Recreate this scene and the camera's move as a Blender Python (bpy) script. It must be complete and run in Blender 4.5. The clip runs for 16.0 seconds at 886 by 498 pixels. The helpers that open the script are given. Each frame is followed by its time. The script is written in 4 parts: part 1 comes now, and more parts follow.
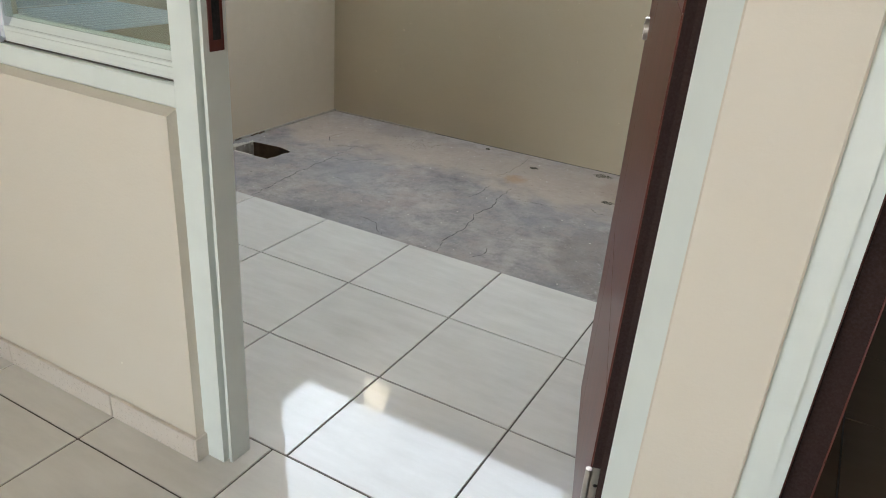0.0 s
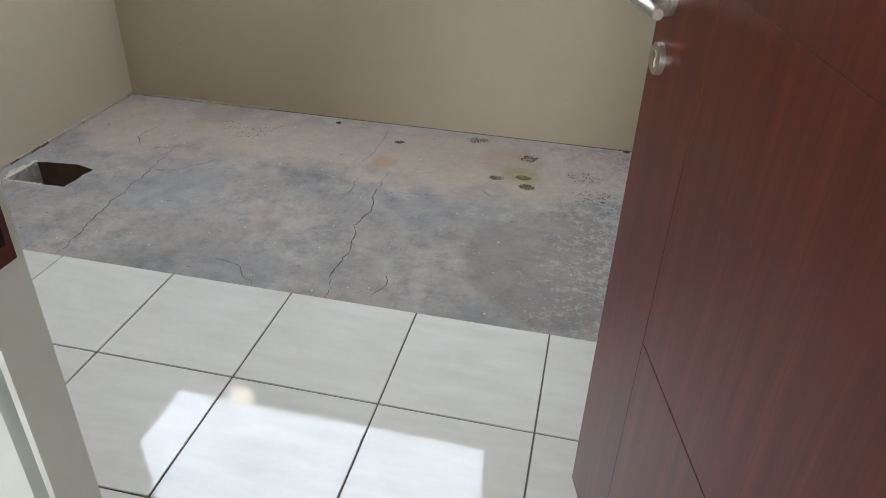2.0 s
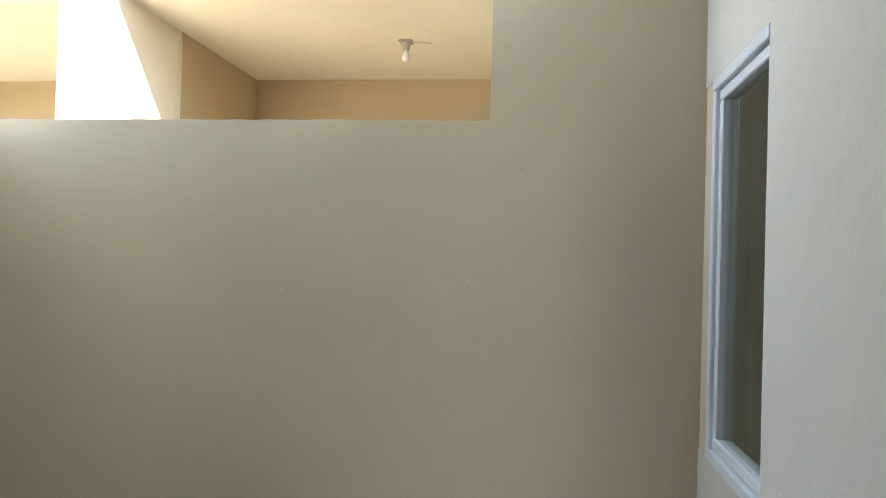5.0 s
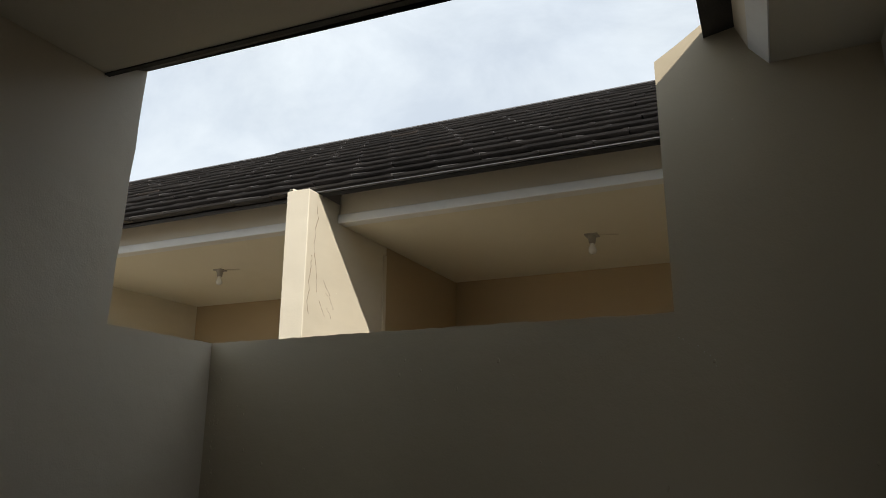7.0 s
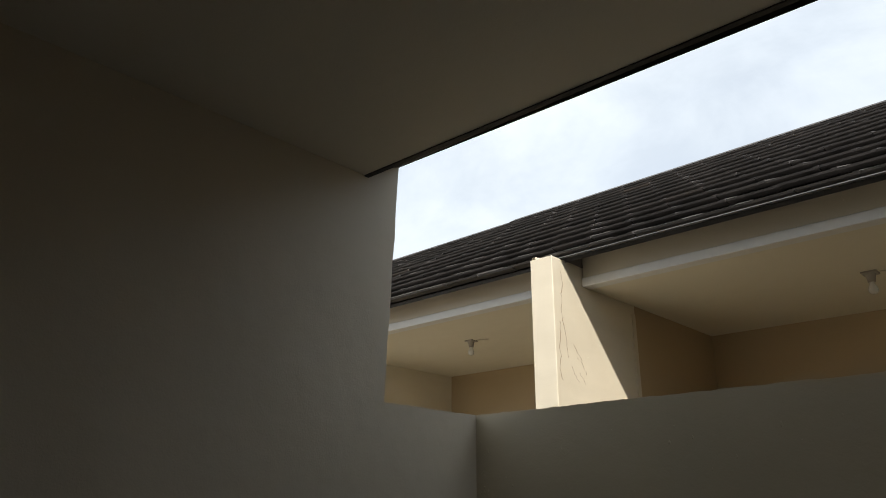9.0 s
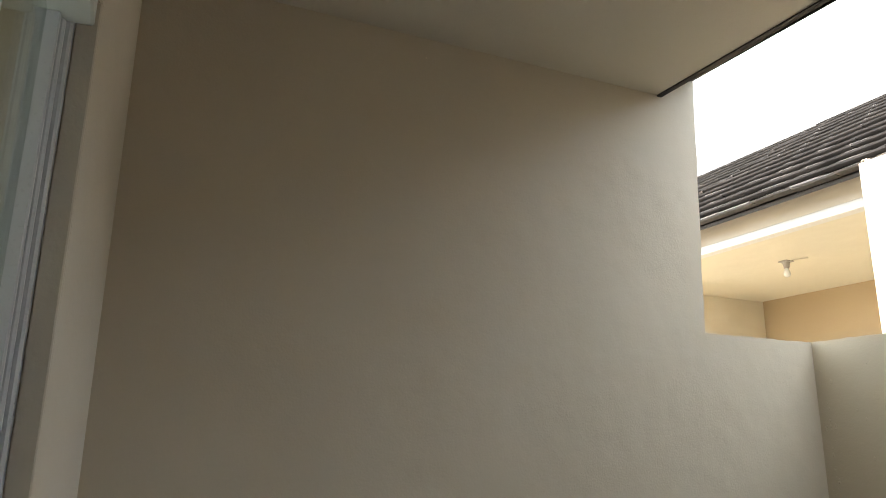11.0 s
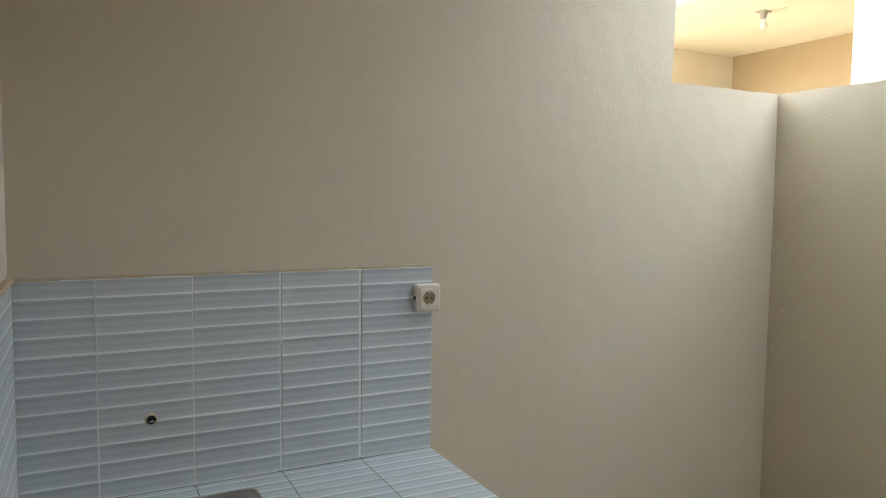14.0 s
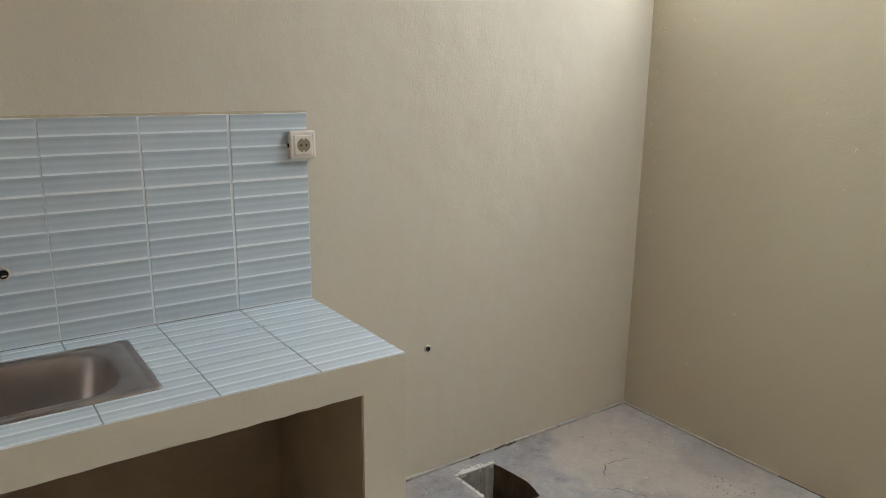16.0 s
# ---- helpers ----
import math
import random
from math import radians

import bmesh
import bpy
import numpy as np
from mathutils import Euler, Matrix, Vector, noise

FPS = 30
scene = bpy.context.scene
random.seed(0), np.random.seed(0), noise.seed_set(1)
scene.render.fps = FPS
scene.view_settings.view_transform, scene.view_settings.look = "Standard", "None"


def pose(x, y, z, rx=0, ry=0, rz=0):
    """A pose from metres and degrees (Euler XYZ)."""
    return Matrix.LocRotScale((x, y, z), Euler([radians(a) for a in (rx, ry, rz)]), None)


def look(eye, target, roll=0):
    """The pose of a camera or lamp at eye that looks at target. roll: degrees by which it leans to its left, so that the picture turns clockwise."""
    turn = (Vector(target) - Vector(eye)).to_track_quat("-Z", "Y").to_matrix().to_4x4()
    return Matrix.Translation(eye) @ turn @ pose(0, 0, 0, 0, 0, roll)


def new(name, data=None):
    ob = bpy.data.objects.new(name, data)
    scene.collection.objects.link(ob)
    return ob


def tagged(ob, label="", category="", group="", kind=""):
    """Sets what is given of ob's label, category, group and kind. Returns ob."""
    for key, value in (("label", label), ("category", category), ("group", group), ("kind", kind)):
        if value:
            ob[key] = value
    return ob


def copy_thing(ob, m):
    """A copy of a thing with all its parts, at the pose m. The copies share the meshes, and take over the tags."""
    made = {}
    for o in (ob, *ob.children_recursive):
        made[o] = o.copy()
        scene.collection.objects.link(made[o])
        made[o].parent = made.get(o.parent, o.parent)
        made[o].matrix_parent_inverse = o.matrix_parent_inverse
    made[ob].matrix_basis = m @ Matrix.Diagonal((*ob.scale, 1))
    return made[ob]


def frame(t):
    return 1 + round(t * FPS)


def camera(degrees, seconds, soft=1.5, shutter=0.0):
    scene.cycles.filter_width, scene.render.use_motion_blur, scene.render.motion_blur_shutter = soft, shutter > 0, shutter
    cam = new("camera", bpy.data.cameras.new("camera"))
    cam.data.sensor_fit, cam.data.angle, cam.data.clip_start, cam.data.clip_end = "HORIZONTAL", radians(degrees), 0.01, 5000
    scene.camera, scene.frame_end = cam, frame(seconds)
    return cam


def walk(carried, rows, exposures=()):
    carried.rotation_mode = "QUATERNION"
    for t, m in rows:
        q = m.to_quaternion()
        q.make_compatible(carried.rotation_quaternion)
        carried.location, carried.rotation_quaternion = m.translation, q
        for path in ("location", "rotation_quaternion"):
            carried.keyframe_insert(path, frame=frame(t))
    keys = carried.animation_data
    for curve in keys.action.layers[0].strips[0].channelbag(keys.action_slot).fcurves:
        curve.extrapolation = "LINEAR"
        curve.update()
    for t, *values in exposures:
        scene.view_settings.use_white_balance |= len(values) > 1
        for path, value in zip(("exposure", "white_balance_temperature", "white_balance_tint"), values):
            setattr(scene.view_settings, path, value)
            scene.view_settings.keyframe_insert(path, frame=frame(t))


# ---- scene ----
cam = camera(62.9, 16.0, soft=0.95)
PATH = [
    (0, (2.781, -0.905, 1.196), (1.939, 0.698, 0.347), 4.4),
    (0.5, (2.637, -0.882, 1.167), (2.1, 0.78, 0.191), 4.5),
    (1, (2.482, -0.78, 1.194), (2.166, 0.885, 0.133), 3.4),
    (1.5, (2.362, -0.558, 1.241), (2.069, 1.095, 0.155), 2.7),
    (2, (2.283, -0.392, 1.312), (1.947, 1.275, 0.259), 2.2),
    (2.5, (2.2, -0.177, 1.341), (1.866, 1.557, 0.403), 1.8),
    (3, (2.124, -0.038, 1.354), (1.897, 1.778, 0.546), 1.7),
    (3.5, (2.103, 0.056, 1.382), (1.914, 1.928, 0.703), 1.7),
    (4, (2.119, 0.161, 1.417), (1.919, 2.096, 0.954), 1.3),
    (4.3, (2.111, 0.206, 1.406), (1.899, 2.177, 1.138), 2.4),
    (4.5, (2.128, 0.27, 1.424), (1.894, 2.246, 1.224), 2.2),
    (4.7, (2.131, 0.284, 1.442), (1.889, 2.266, 1.336), 1.8),
    (6.8, (2.244, 0.279, 1.515), (1.532, 2.084, 2.002), 0.5),
    (7, (2.233, 0.271, 1.512), (1.44, 2.03, 2.037), 0.2),
    (7.5, (2.223, 0.257, 1.516), (1.243, 1.902, 2.093), -0.3),
    (8, (2.191, 0.245, 1.506), (1.084, 1.781, 2.149), -0.3),
    (8.5, (2.206, 0.223, 1.536), (1.016, 1.689, 2.195), 0.2),
    (9, (2.203, 0.206, 1.539), (0.909, 1.572, 2.216), 0.3),
    (9.5, (2.173, 0.185, 1.54), (0.733, 1.384, 2.24), -0.0),
    (10, (2.144, 0.179, 1.533), (0.566, 1.174, 2.253), -0.1),
    (10.2, (2.146, 0.167, 1.555), (0.516, 1.084, 2.263), -0.3),
    (12.3, (2.009, 0.172, 1.542), (0.124, 0.828, 1.67), -0.6),
    (12.5, (2.016, 0.185, 1.539), (0.126, 0.833, 1.617), -0.7),
    (13, (2.007, 0.203, 1.548), (0.126, 0.882, 1.515), -0.3),
    (13.5, (1.993, 0.231, 1.555), (0.155, 1.012, 1.442), 0.4),
    (14, (1.999, 0.264, 1.534), (0.219, 1.164, 1.383), 0.7),
    (14.5, (2.008, 0.282, 1.495), (0.288, 1.285, 1.299), 0.8),
    (15, (2.008, 0.296, 1.476), (0.341, 1.37, 1.21), 0.9),
    (15.5, (2.011, 0.327, 1.468), (0.378, 1.417, 1.086), 1.1),
    (16, (2.014, 0.323, 1.423), (0.423, 1.442, 0.957), 0.7),
]
walk(cam, [(t, look(eye, target, roll)) for t, eye, target, roll in PATH],
     exposures=[(0.0, 3.25, 6400, 10), (0.5, 3.1, 6350, 10), (1.5, 3.25, 6400, 11), (2.0, 3.4, 6300, 11), (2.5, 3.7, 6400, 10), (3.5, 4.12, 6450, 9), (4.0, 3.98, 6400, 9), (4.7, 3.6, 6150, 9), (6.8, 0.05, 6500, 10), (9.5, 0.35, 6600, 10), (10.2, 1.35, 6700, 11), (12.3, 3.42, 6550, 9), (13.5, 3.35, 6550, 9), (14.0, 3.18, 6550, 9), (14.5, 2.95, 6550, 9), (15.0, 2.97, 6550, 9), (15.5, 3.22, 6600, 10), (16.0, 3.52, 6600, 10)])

# ---------- world, sun, lamps ----------
SUN_FROM = Vector((0.98, -0.893, 1.0))
world = bpy.data.worlds.new("world")
scene.world = world
world.use_nodes = True
wn, wl = world.node_tree.nodes, world.node_tree.links
sky = wn.new("ShaderNodeTexSky")
sky.sky_type = "NISHITA"
sky.sun_disc = False
sky.sun_elevation = math.atan2(1.0, math.hypot(0.98, 0.893))
sky.sun_rotation = math.atan2(0.98, -0.893)
sky.dust_density = 2.0
wtc = wn.new("ShaderNodeTexCoord")
wmap = wn.new("ShaderNodeMapping")
wmap.inputs["Scale"].default_value = (1.0, 1.0, 1.6)
cloud = wn.new("ShaderNodeTexNoise")
cloud.inputs["Scale"].default_value = 4.2
cloud.inputs["Detail"].default_value = 6.0
cloud.inputs["Roughness"].default_value = 0.62
cloud.inputs["Distortion"].default_value = 0.4
cramp = wn.new("ShaderNodeValToRGB")
cramp.color_ramp.elements[0].position, cramp.color_ramp.elements[1].position = 0.36, 0.62
cramp.color_ramp.elements[0].color = (0.8, 0.8, 0.8, 1)
shade = wn.new("ShaderNodeTexNoise")
shade.inputs["Scale"].default_value = 2.6
shade.inputs["Detail"].default_value = 5.0
sramp = wn.new("ShaderNodeValToRGB")
sramp.color_ramp.elements[0].position, sramp.color_ramp.elements[1].position = 0.32, 0.66
sramp.color_ramp.elements[0].color = (6.5, 7.3, 8.3, 1)
sramp.color_ramp.elements[1].color = (8.0, 8.7, 9.2, 1)
wmix = wn.new("ShaderNodeMix")
wmix.data_type = "RGBA"
wl.new(wtc.outputs["Generated"], wmap.inputs["Vector"])
wl.new(wmap.outputs[0], cloud.inputs["Vector"])
wl.new(wmap.outputs[0], shade.inputs["Vector"])
wl.new(cloud.outputs["Fac"], cramp.inputs[0])
wl.new(shade.outputs["Fac"], sramp.inputs[0])
wl.new(cramp.outputs[0], wmix.inputs[0])
wl.new(sky.outputs[0], wmix.inputs[6])
wl.new(sramp.outputs[0], wmix.inputs[7])
wl.new(wmix.outputs[2], wn["Background"].inputs[0])
wn["Background"].inputs[1].default_value = 0.107

sun = new("sun", bpy.data.lights.new("sun", "SUN"))
sun.data.energy, sun.data.angle, sun.data.color = 4.4, radians(0.6), (1.0, 0.93, 0.82)
sun.matrix_world = look(SUN_FROM * 10, (0, 0, 0))

# daylight from the open front of the house, behind the place where the walk begins
front = new("front_daylight", bpy.data.lights.new("front_daylight", "AREA"))
front.data.shape, front.data.size, front.data.size_y = "RECTANGLE", 1.0, 2.1
front.data.energy, front.data.color = 2.9, (0.94, 0.97, 1.0)
front.matrix_world = look((2.25, -3.28, 1.2), (2.1, 0, 0.9))


# ---------- materials ----------
def material(name):
    m = bpy.data.materials.new(name)
    m.use_nodes = True
    nt = m.node_tree
    return m, nt.nodes, nt.links, nt.nodes["Principled BSDF"]


def noise_node(n, l, coord, scale, detail=4.0, rough=0.55):
    t = n.new("ShaderNodeTexNoise")
    t.inputs["Scale"].default_value = scale
    t.inputs["Detail"].default_value = detail
    t.inputs["Roughness"].default_value = rough
    l.new(coord, t.inputs["Vector"])
    return t


def ramp_node(n, l, fac, *stops):
    r = n.new("ShaderNodeValToRGB")
    e = r.color_ramp.elements
    while len(e) < len(stops):
        e.new(0.5)
    for k, (p, c) in zip(e, stops):
        k.position = p
        k.color = (*c, 1) if len(c) == 3 else c
    l.new(fac, r.inputs[0])
    return r


def mix_node(n, l, fac, a, b, mode="MIX"):
    x = n.new("ShaderNodeMix")
    x.data_type = "RGBA"
    x.blend_type = mode
    for k, v in ((0, fac), (6, a), (7, b)):
        if isinstance(v, (int, float)):
            x.inputs[k].default_value = v
        elif isinstance(v, tuple):
            x.inputs[k].default_value = (*v, 1)
        else:
            l.new(v, x.inputs[k])
    return x.outputs[2]


def bump_node(n, l, p, height, strength, distance):
    b = n.new("ShaderNodeBump")
    b.inputs["Strength"].default_value = strength
    b.inputs["Distance"].default_value = distance
    l.new(height, b.inputs["Height"])
    l.new(b.outputs[0], p.inputs["Normal"])
    return b


def world_pos(n):
    return n.new("ShaderNodeNewGeometry").outputs["Position"]


def paint(name, colour, dirt=(0.45, 0.38, 0.26), amount=0.25, rough=0.6, specks=True):
    """Rolled wall paint over uneven plaster, with faint blotches, streaks and pale flecks."""
    m, n, l, p = material(name)
    pos = world_pos(n)
    big = noise_node(n, l, pos, 1.3, 5)
    st = n.new("ShaderNodeMapping")
    st.inputs["Scale"].default_value = (1.1, 1.1, 8.0)
    l.new(pos, st.inputs["Vector"])
    streak = noise_node(n, l, st.outputs[0], 1.0, 4)
    fine = noise_node(n, l, pos, 140, 3)
    mid = noise_node(n, l, pos, 9, 5)
    r1 = ramp_node(n, l, big.outputs["Fac"], (0.3, (0, 0, 0)), (0.75, (amount,) * 3))
    c = mix_node(n, l, r1.outputs[0], colour, tuple(0.5 * a + 0.5 * b for a, b in zip(colour, dirt)))
    r2 = ramp_node(n, l, streak.outputs["Fac"], (0.45, (0, 0, 0)), (0.8, (amount * 0.8,) * 3))
    c = mix_node(n, l, r2.outputs[0], c, tuple(0.6 * a + 0.4 * b for a, b in zip(colour, dirt)))
    if specks:
        sp = noise_node(n, l, pos, 26, 2)
        r3 = ramp_node(n, l, sp.outputs["Fac"], (0.775, (0, 0, 0)), (0.79, (0.6,) * 3))
        c = mix_node(n, l, r3.outputs[0], c, tuple(min(0.85, v * 1.3) for v in colour))
    l.new(c, p.inputs["Base Color"])
    p.inputs["Roughness"].default_value = rough
    h = n.new("ShaderNodeMath")
    h.operation = "MULTIPLY_ADD"
    h.inputs[1].default_value = 0.25
    l.new(fine.outputs["Fac"], h.inputs[0])
    l.new(mid.outputs["Fac"], h.inputs[2])
    swell = n.new("ShaderNodeMath")
    swell.operation = "MULTIPLY_ADD"
    swell.inputs[1].default_value = 5.0
    l.new(noise_node(n, l, pos, 2.6, 2).outputs["Fac"], swell.inputs[0])
    l.new(h.outputs[0], swell.inputs[2])
    bump_node(n, l, p, swell.outputs[0], 0.5, 0.0055)
    return m


CREAM = paint("cream_wall_paint", (0.60, 0.53, 0.415))
OLIVE = paint("olive_cream_wall_paint", (0.545, 0.472, 0.342), amount=0.45)
PALE = paint("pale_wall_paint", (0.68, 0.63, 0.545), amount=0.15)
YARDPALE = paint("greyish_white_wall_paint", (0.575, 0.55, 0.505), amount=0.15)
CEIL = paint("ceiling_paint", (0.62, 0.58, 0.49), amount=0.12, rough=0.8, specks=False)
PEACH = paint("neighbour_ochre_paint", (0.44, 0.335, 0.20), amount=0.2)
NCEIL = paint("neighbour_ceiling_paint", (0.76, 0.71, 0.58), amount=0.12, rough=0.8, specks=False)
SUNWALL = paint("neighbour_cream_paint", (0.72, 0.655, 0.525), dirt=(0.3, 0.26, 0.2), amount=0.4)
BEAMPAINT = paint("neighbour_beam_paint", (0.66, 0.60, 0.49), amount=0.2)


def plain(name, colour, rough=0.45, metal=0.0, var=0.12, scale=18.0, bump=0.0):
    """A surface of one colour with faint wear at two scales."""
    m, n, l, p = material(name)
    pos = n.new("ShaderNodeTexCoord").outputs["Object"]
    a, b = noise_node(n, l, pos, scale, 4), noise_node(n, l, pos, scale * 9, 3)
    c = mix_node(n, l, a.outputs["Fac"], tuple(v * (1 - var) for v in colour), tuple(min(1, v * (1 + var)) for v in colour))
    l.new(c, p.inputs["Base Color"])
    r = ramp_node(n, l, b.outputs["Fac"], (0.3, (rough * 0.85,) * 3), (0.7, (min(1, rough * 1.2),) * 3))
    l.new(r.outputs[0], p.inputs["Roughness"])
    p.inputs["Metallic"].default_value = metal
    if bump:
        bump_node(n, l, p, b.outputs["Fac"], bump, 0.002)
    return m


# brown plaster whose colour also carries the shade under the counter
RAW = plain("shade_darkened_plaster", (0.27, 0.19, 0.115), 0.95, var=0.3, scale=6, bump=0.5)
# dirty brown, darkened further to give the depth of the pit its shade
PITM = plain("dirty_shaded_concrete", (0.11, 0.075, 0.045), 0.7, var=0.6, scale=22, bump=0.8)
FRAME = plain("greenish_white_frame_paint", (0.70, 0.75, 0.72), 0.35, var=0.05)
PVC = plain("bluish_white_window_paint", (0.62, 0.665, 0.73), 0.3, var=0.04)
WHITE = plain("white_board_paint", (0.74, 0.74, 0.72), 0.5, var=0.06)
GROUT = plain("grey_floor_grout", (0.095, 0.085, 0.075), 0.9, var=0.3)
WGROUT = plain("white_wall_grout", (0.78, 0.79, 0.78), 0.8, var=0.08)
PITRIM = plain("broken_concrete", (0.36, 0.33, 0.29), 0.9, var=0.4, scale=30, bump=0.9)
MORTAR = plain("rough_mortar", (0.52, 0.43, 0.31), 0.9, var=0.25, scale=40, bump=0.6)
STEEL = plain("brushed_nickel", (0.60, 0.57, 0.53), 0.36, 1.0, var=0.04)
SINKM = plain("dull_steel", (0.42, 0.37, 0.33), 0.33, 1.0, var=0.15, scale=9)
CGROUT = plain("dirty_counter_grout", (0.27, 0.27, 0.26), 0.9, var=0.3)
DARK = plain("dark_void", (0.012, 0.011, 0.010), 0.9)
PLATE = plain("brown_strike_plate", (0.10, 0.022, 0.015), 0.4)
SOCKETM = plain("ivory_plastic", (0.72, 0.64, 0.55), 0.35, var=0.04)
SOCKETIN = plain("yellowed_plastic", (0.27, 0.21, 0.13), 0.4)
HOLDER = plain("grey_brown_plastic", (0.36, 0.33, 0.29), 0.5)
BULB = plain("milky_bulb_glass", (0.75, 0.74, 0.70), 0.25)
CRACK = plain("dark_crack", (0.05, 0.048, 0.045), 0.95)
MOSS = plain("green_moss", (0.15, 0.15, 0.045), 0.95, var=0.5, scale=120, bump=0.8)
DEADMOSS = plain("dry_dark_moss", (0.075, 0.07, 0.045), 0.95, var=0.5, scale=120, bump=0.8)
EAVE = plain("dark_eave_timber", (0.05, 0.045, 0.04), 0.8, var=0.3)
SKIRT = plain("beige_skirting_tile", (0.62, 0.57, 0.51), 0.3, var=0.06)
SOIL = plain("bare_soil", (0.25, 0.205, 0.15), 0.95, var=0.4, scale=3, bump=0.5)
FOOT = plain("ragged_wall_foot_mortar", (0.42, 0.385, 0.33), 0.95, var=0.35, scale=45, bump=0.8)
TANCRACK = plain("brown_plaster_crack", (0.30, 0.225, 0.15), 0.95)
CRUMB = plain("pale_plaster_crumb", (0.6, 0.57, 0.5), 0.9)


def floor_tile_material(name="glazed_floor_tile", tint=(1.0, 1.0, 1.0)):
    m, n, l, p = material(name)
    pos = world_pos(n)
    rnd = n.new("ShaderNodeObjectInfo").outputs["Random"]
    mp = n.new("ShaderNodeMapping")
    mp.inputs["Scale"].default_value = (3.0, 14.0, 1.0)
    mp.inputs["Rotation"].default_value = (0, 0, 0.5)
    l.new(pos, mp.inputs["Vector"])
    vein = noise_node(n, l, mp.outputs[0], 1.6, 6, 0.6)
    dirt = noise_node(n, l, pos, 5.0, 6, 0.65)
    c = ramp_node(n, l, vein.outputs["Fac"], (0.3, (0.655, 0.64, 0.60)), (0.7, (0.735, 0.72, 0.68))).outputs[0]
    rr = ramp_node(n, l, rnd, (0.0, (0.94, 0.94, 0.94)), (1.0, (1.0, 1.0, 1.0)))
    c = mix_node(n, l, 1.0, c, rr.outputs[0], "MULTIPLY")
    d = ramp_node(n, l, dirt.outputs["Fac"], (0.5, (0, 0, 0)), (0.8, (0.22,) * 3))
    c = mix_node(n, l, d.outputs[0], c, (0.45, 0.42, 0.37))
    c = mix_node(n, l, 1.0, c, tint, "MULTIPLY")
    l.new(c, p.inputs["Base Color"])
    r = ramp_node(n, l, dirt.outputs["Fac"], (0.35, (0.02,) * 3), (0.75, (0.085,) * 3))
    l.new(r.outputs[0], p.inputs["Roughness"])
    p.inputs["IOR"].default_value = 1.55
    bump_node(n, l, p, noise_node(n, l, pos, 6, 2).outputs["Fac"], 0.02, 0.01)
    return m


FTILE = floor_tile_material()
BROWNTILE = floor_tile_material("brown_floor_tile", (0.20, 0.14, 0.10))


def ribbed_tile_material():
    """Pale blue-grey wall tile with printed bands; the bands follow the tile's own height."""
    m, n, l, p = material("blue_grey_banded_tile")
    tc = n.new("ShaderNodeTexCoord").outputs["Object"]
    sep = n.new("ShaderNodeSeparateXYZ")
    l.new(tc, sep.inputs[0])
    rnd = n.new("ShaderNodeObjectInfo").outputs["Random"]
    md = n.new("ShaderNodeMath")
    md.operation = "MULTIPLY"
    md.inputs[1].default_value = 1 / 0.0473
    l.new(sep.outputs[1], md.inputs[0])
    fr = n.new("ShaderNodeMath")
    fr.operation = "FRACT"
    l.new(md.outputs[0], fr.inputs[0])
    c = ramp_node(n, l, fr.outputs[0], (0.0, (0.80, 0.84, 0.855)), (0.07, (0.78, 0.82, 0.835)), (0.15, (0.535, 0.585, 0.61)),
                  (0.45, (0.455, 0.505, 0.535)), (0.60, (0.52, 0.57, 0.595)), (0.84, (0.405, 0.452, 0.482)), (0.95, (0.50, 0.55, 0.575))).outputs[0]
    rr = ramp_node(n, l, rnd, (0.0, (0.93, 0.93, 0.94)), (1.0, (1.0, 1.0, 1.0)))
    c = mix_node(n, l, 1.0, c, rr.outputs[0], "MULTIPLY")
    pos = world_pos(n)
    sm = noise_node(n, l, pos, 12, 5)
    g = ramp_node(n, l, sm.outputs["Fac"], (0.5, (0, 0, 0)), (0.85, (0.25,) * 3))
    c = mix_node(n, l, g.outputs[0], c, (0.62, 0.66, 0.66))
    l.new(c, p.inputs["Base Color"])
    p.inputs["Roughness"].default_value = 0.32
    return m


WTILE = ribbed_tile_material()


def wood_material():
    m, n, l, p = material("mahogany_veneer")
    tc = n.new("ShaderNodeTexCoord").outputs["Object"]
    mp = n.new("ShaderNodeMapping")
    mp.inputs["Scale"].default_value = (38, 38, 1.6)
    l.new(tc, mp.inputs["Vector"])
    g = noise_node(n, l, mp.outputs[0], 1.0, 6, 0.65)
    mp2 = n.new("ShaderNodeMapping")
    mp2.inputs["Scale"].default_value = (180, 180, 5)
    l.new(tc, mp2.inputs["Vector"])
    f = noise_node(n, l, mp2.outputs[0], 1.0, 3)
    c = ramp_node(n, l, g.outputs["Fac"], (0.25, (0.082, 0.0135, 0.0078)), (0.5, (0.118, 0.0205, 0.0115)), (0.8, (0.178, 0.037, 0.021))).outputs[0]
    fr = ramp_node(n, l, f.outputs["Fac"], (0.3, (0.75, 0.75, 0.75)), (0.65, (1, 1, 1)))
    c = mix_node(n, l, 1.0, c, fr.outputs[0], "MULTIPLY")
    l.new(c, p.inputs["Base Color"])
    p.inputs["Roughness"].default_value = 0.36
    bump_node(n, l, p, f.outputs["Fac"], 0.12, 0.001)
    return m


WOOD = wood_material()
# near-black wood brown that includes the shade around the hinge side
SHADEWOOD = plain("shade_dark_wood_edge", (0.022, 0.008, 0.006), 0.9, var=0.3, scale=30)


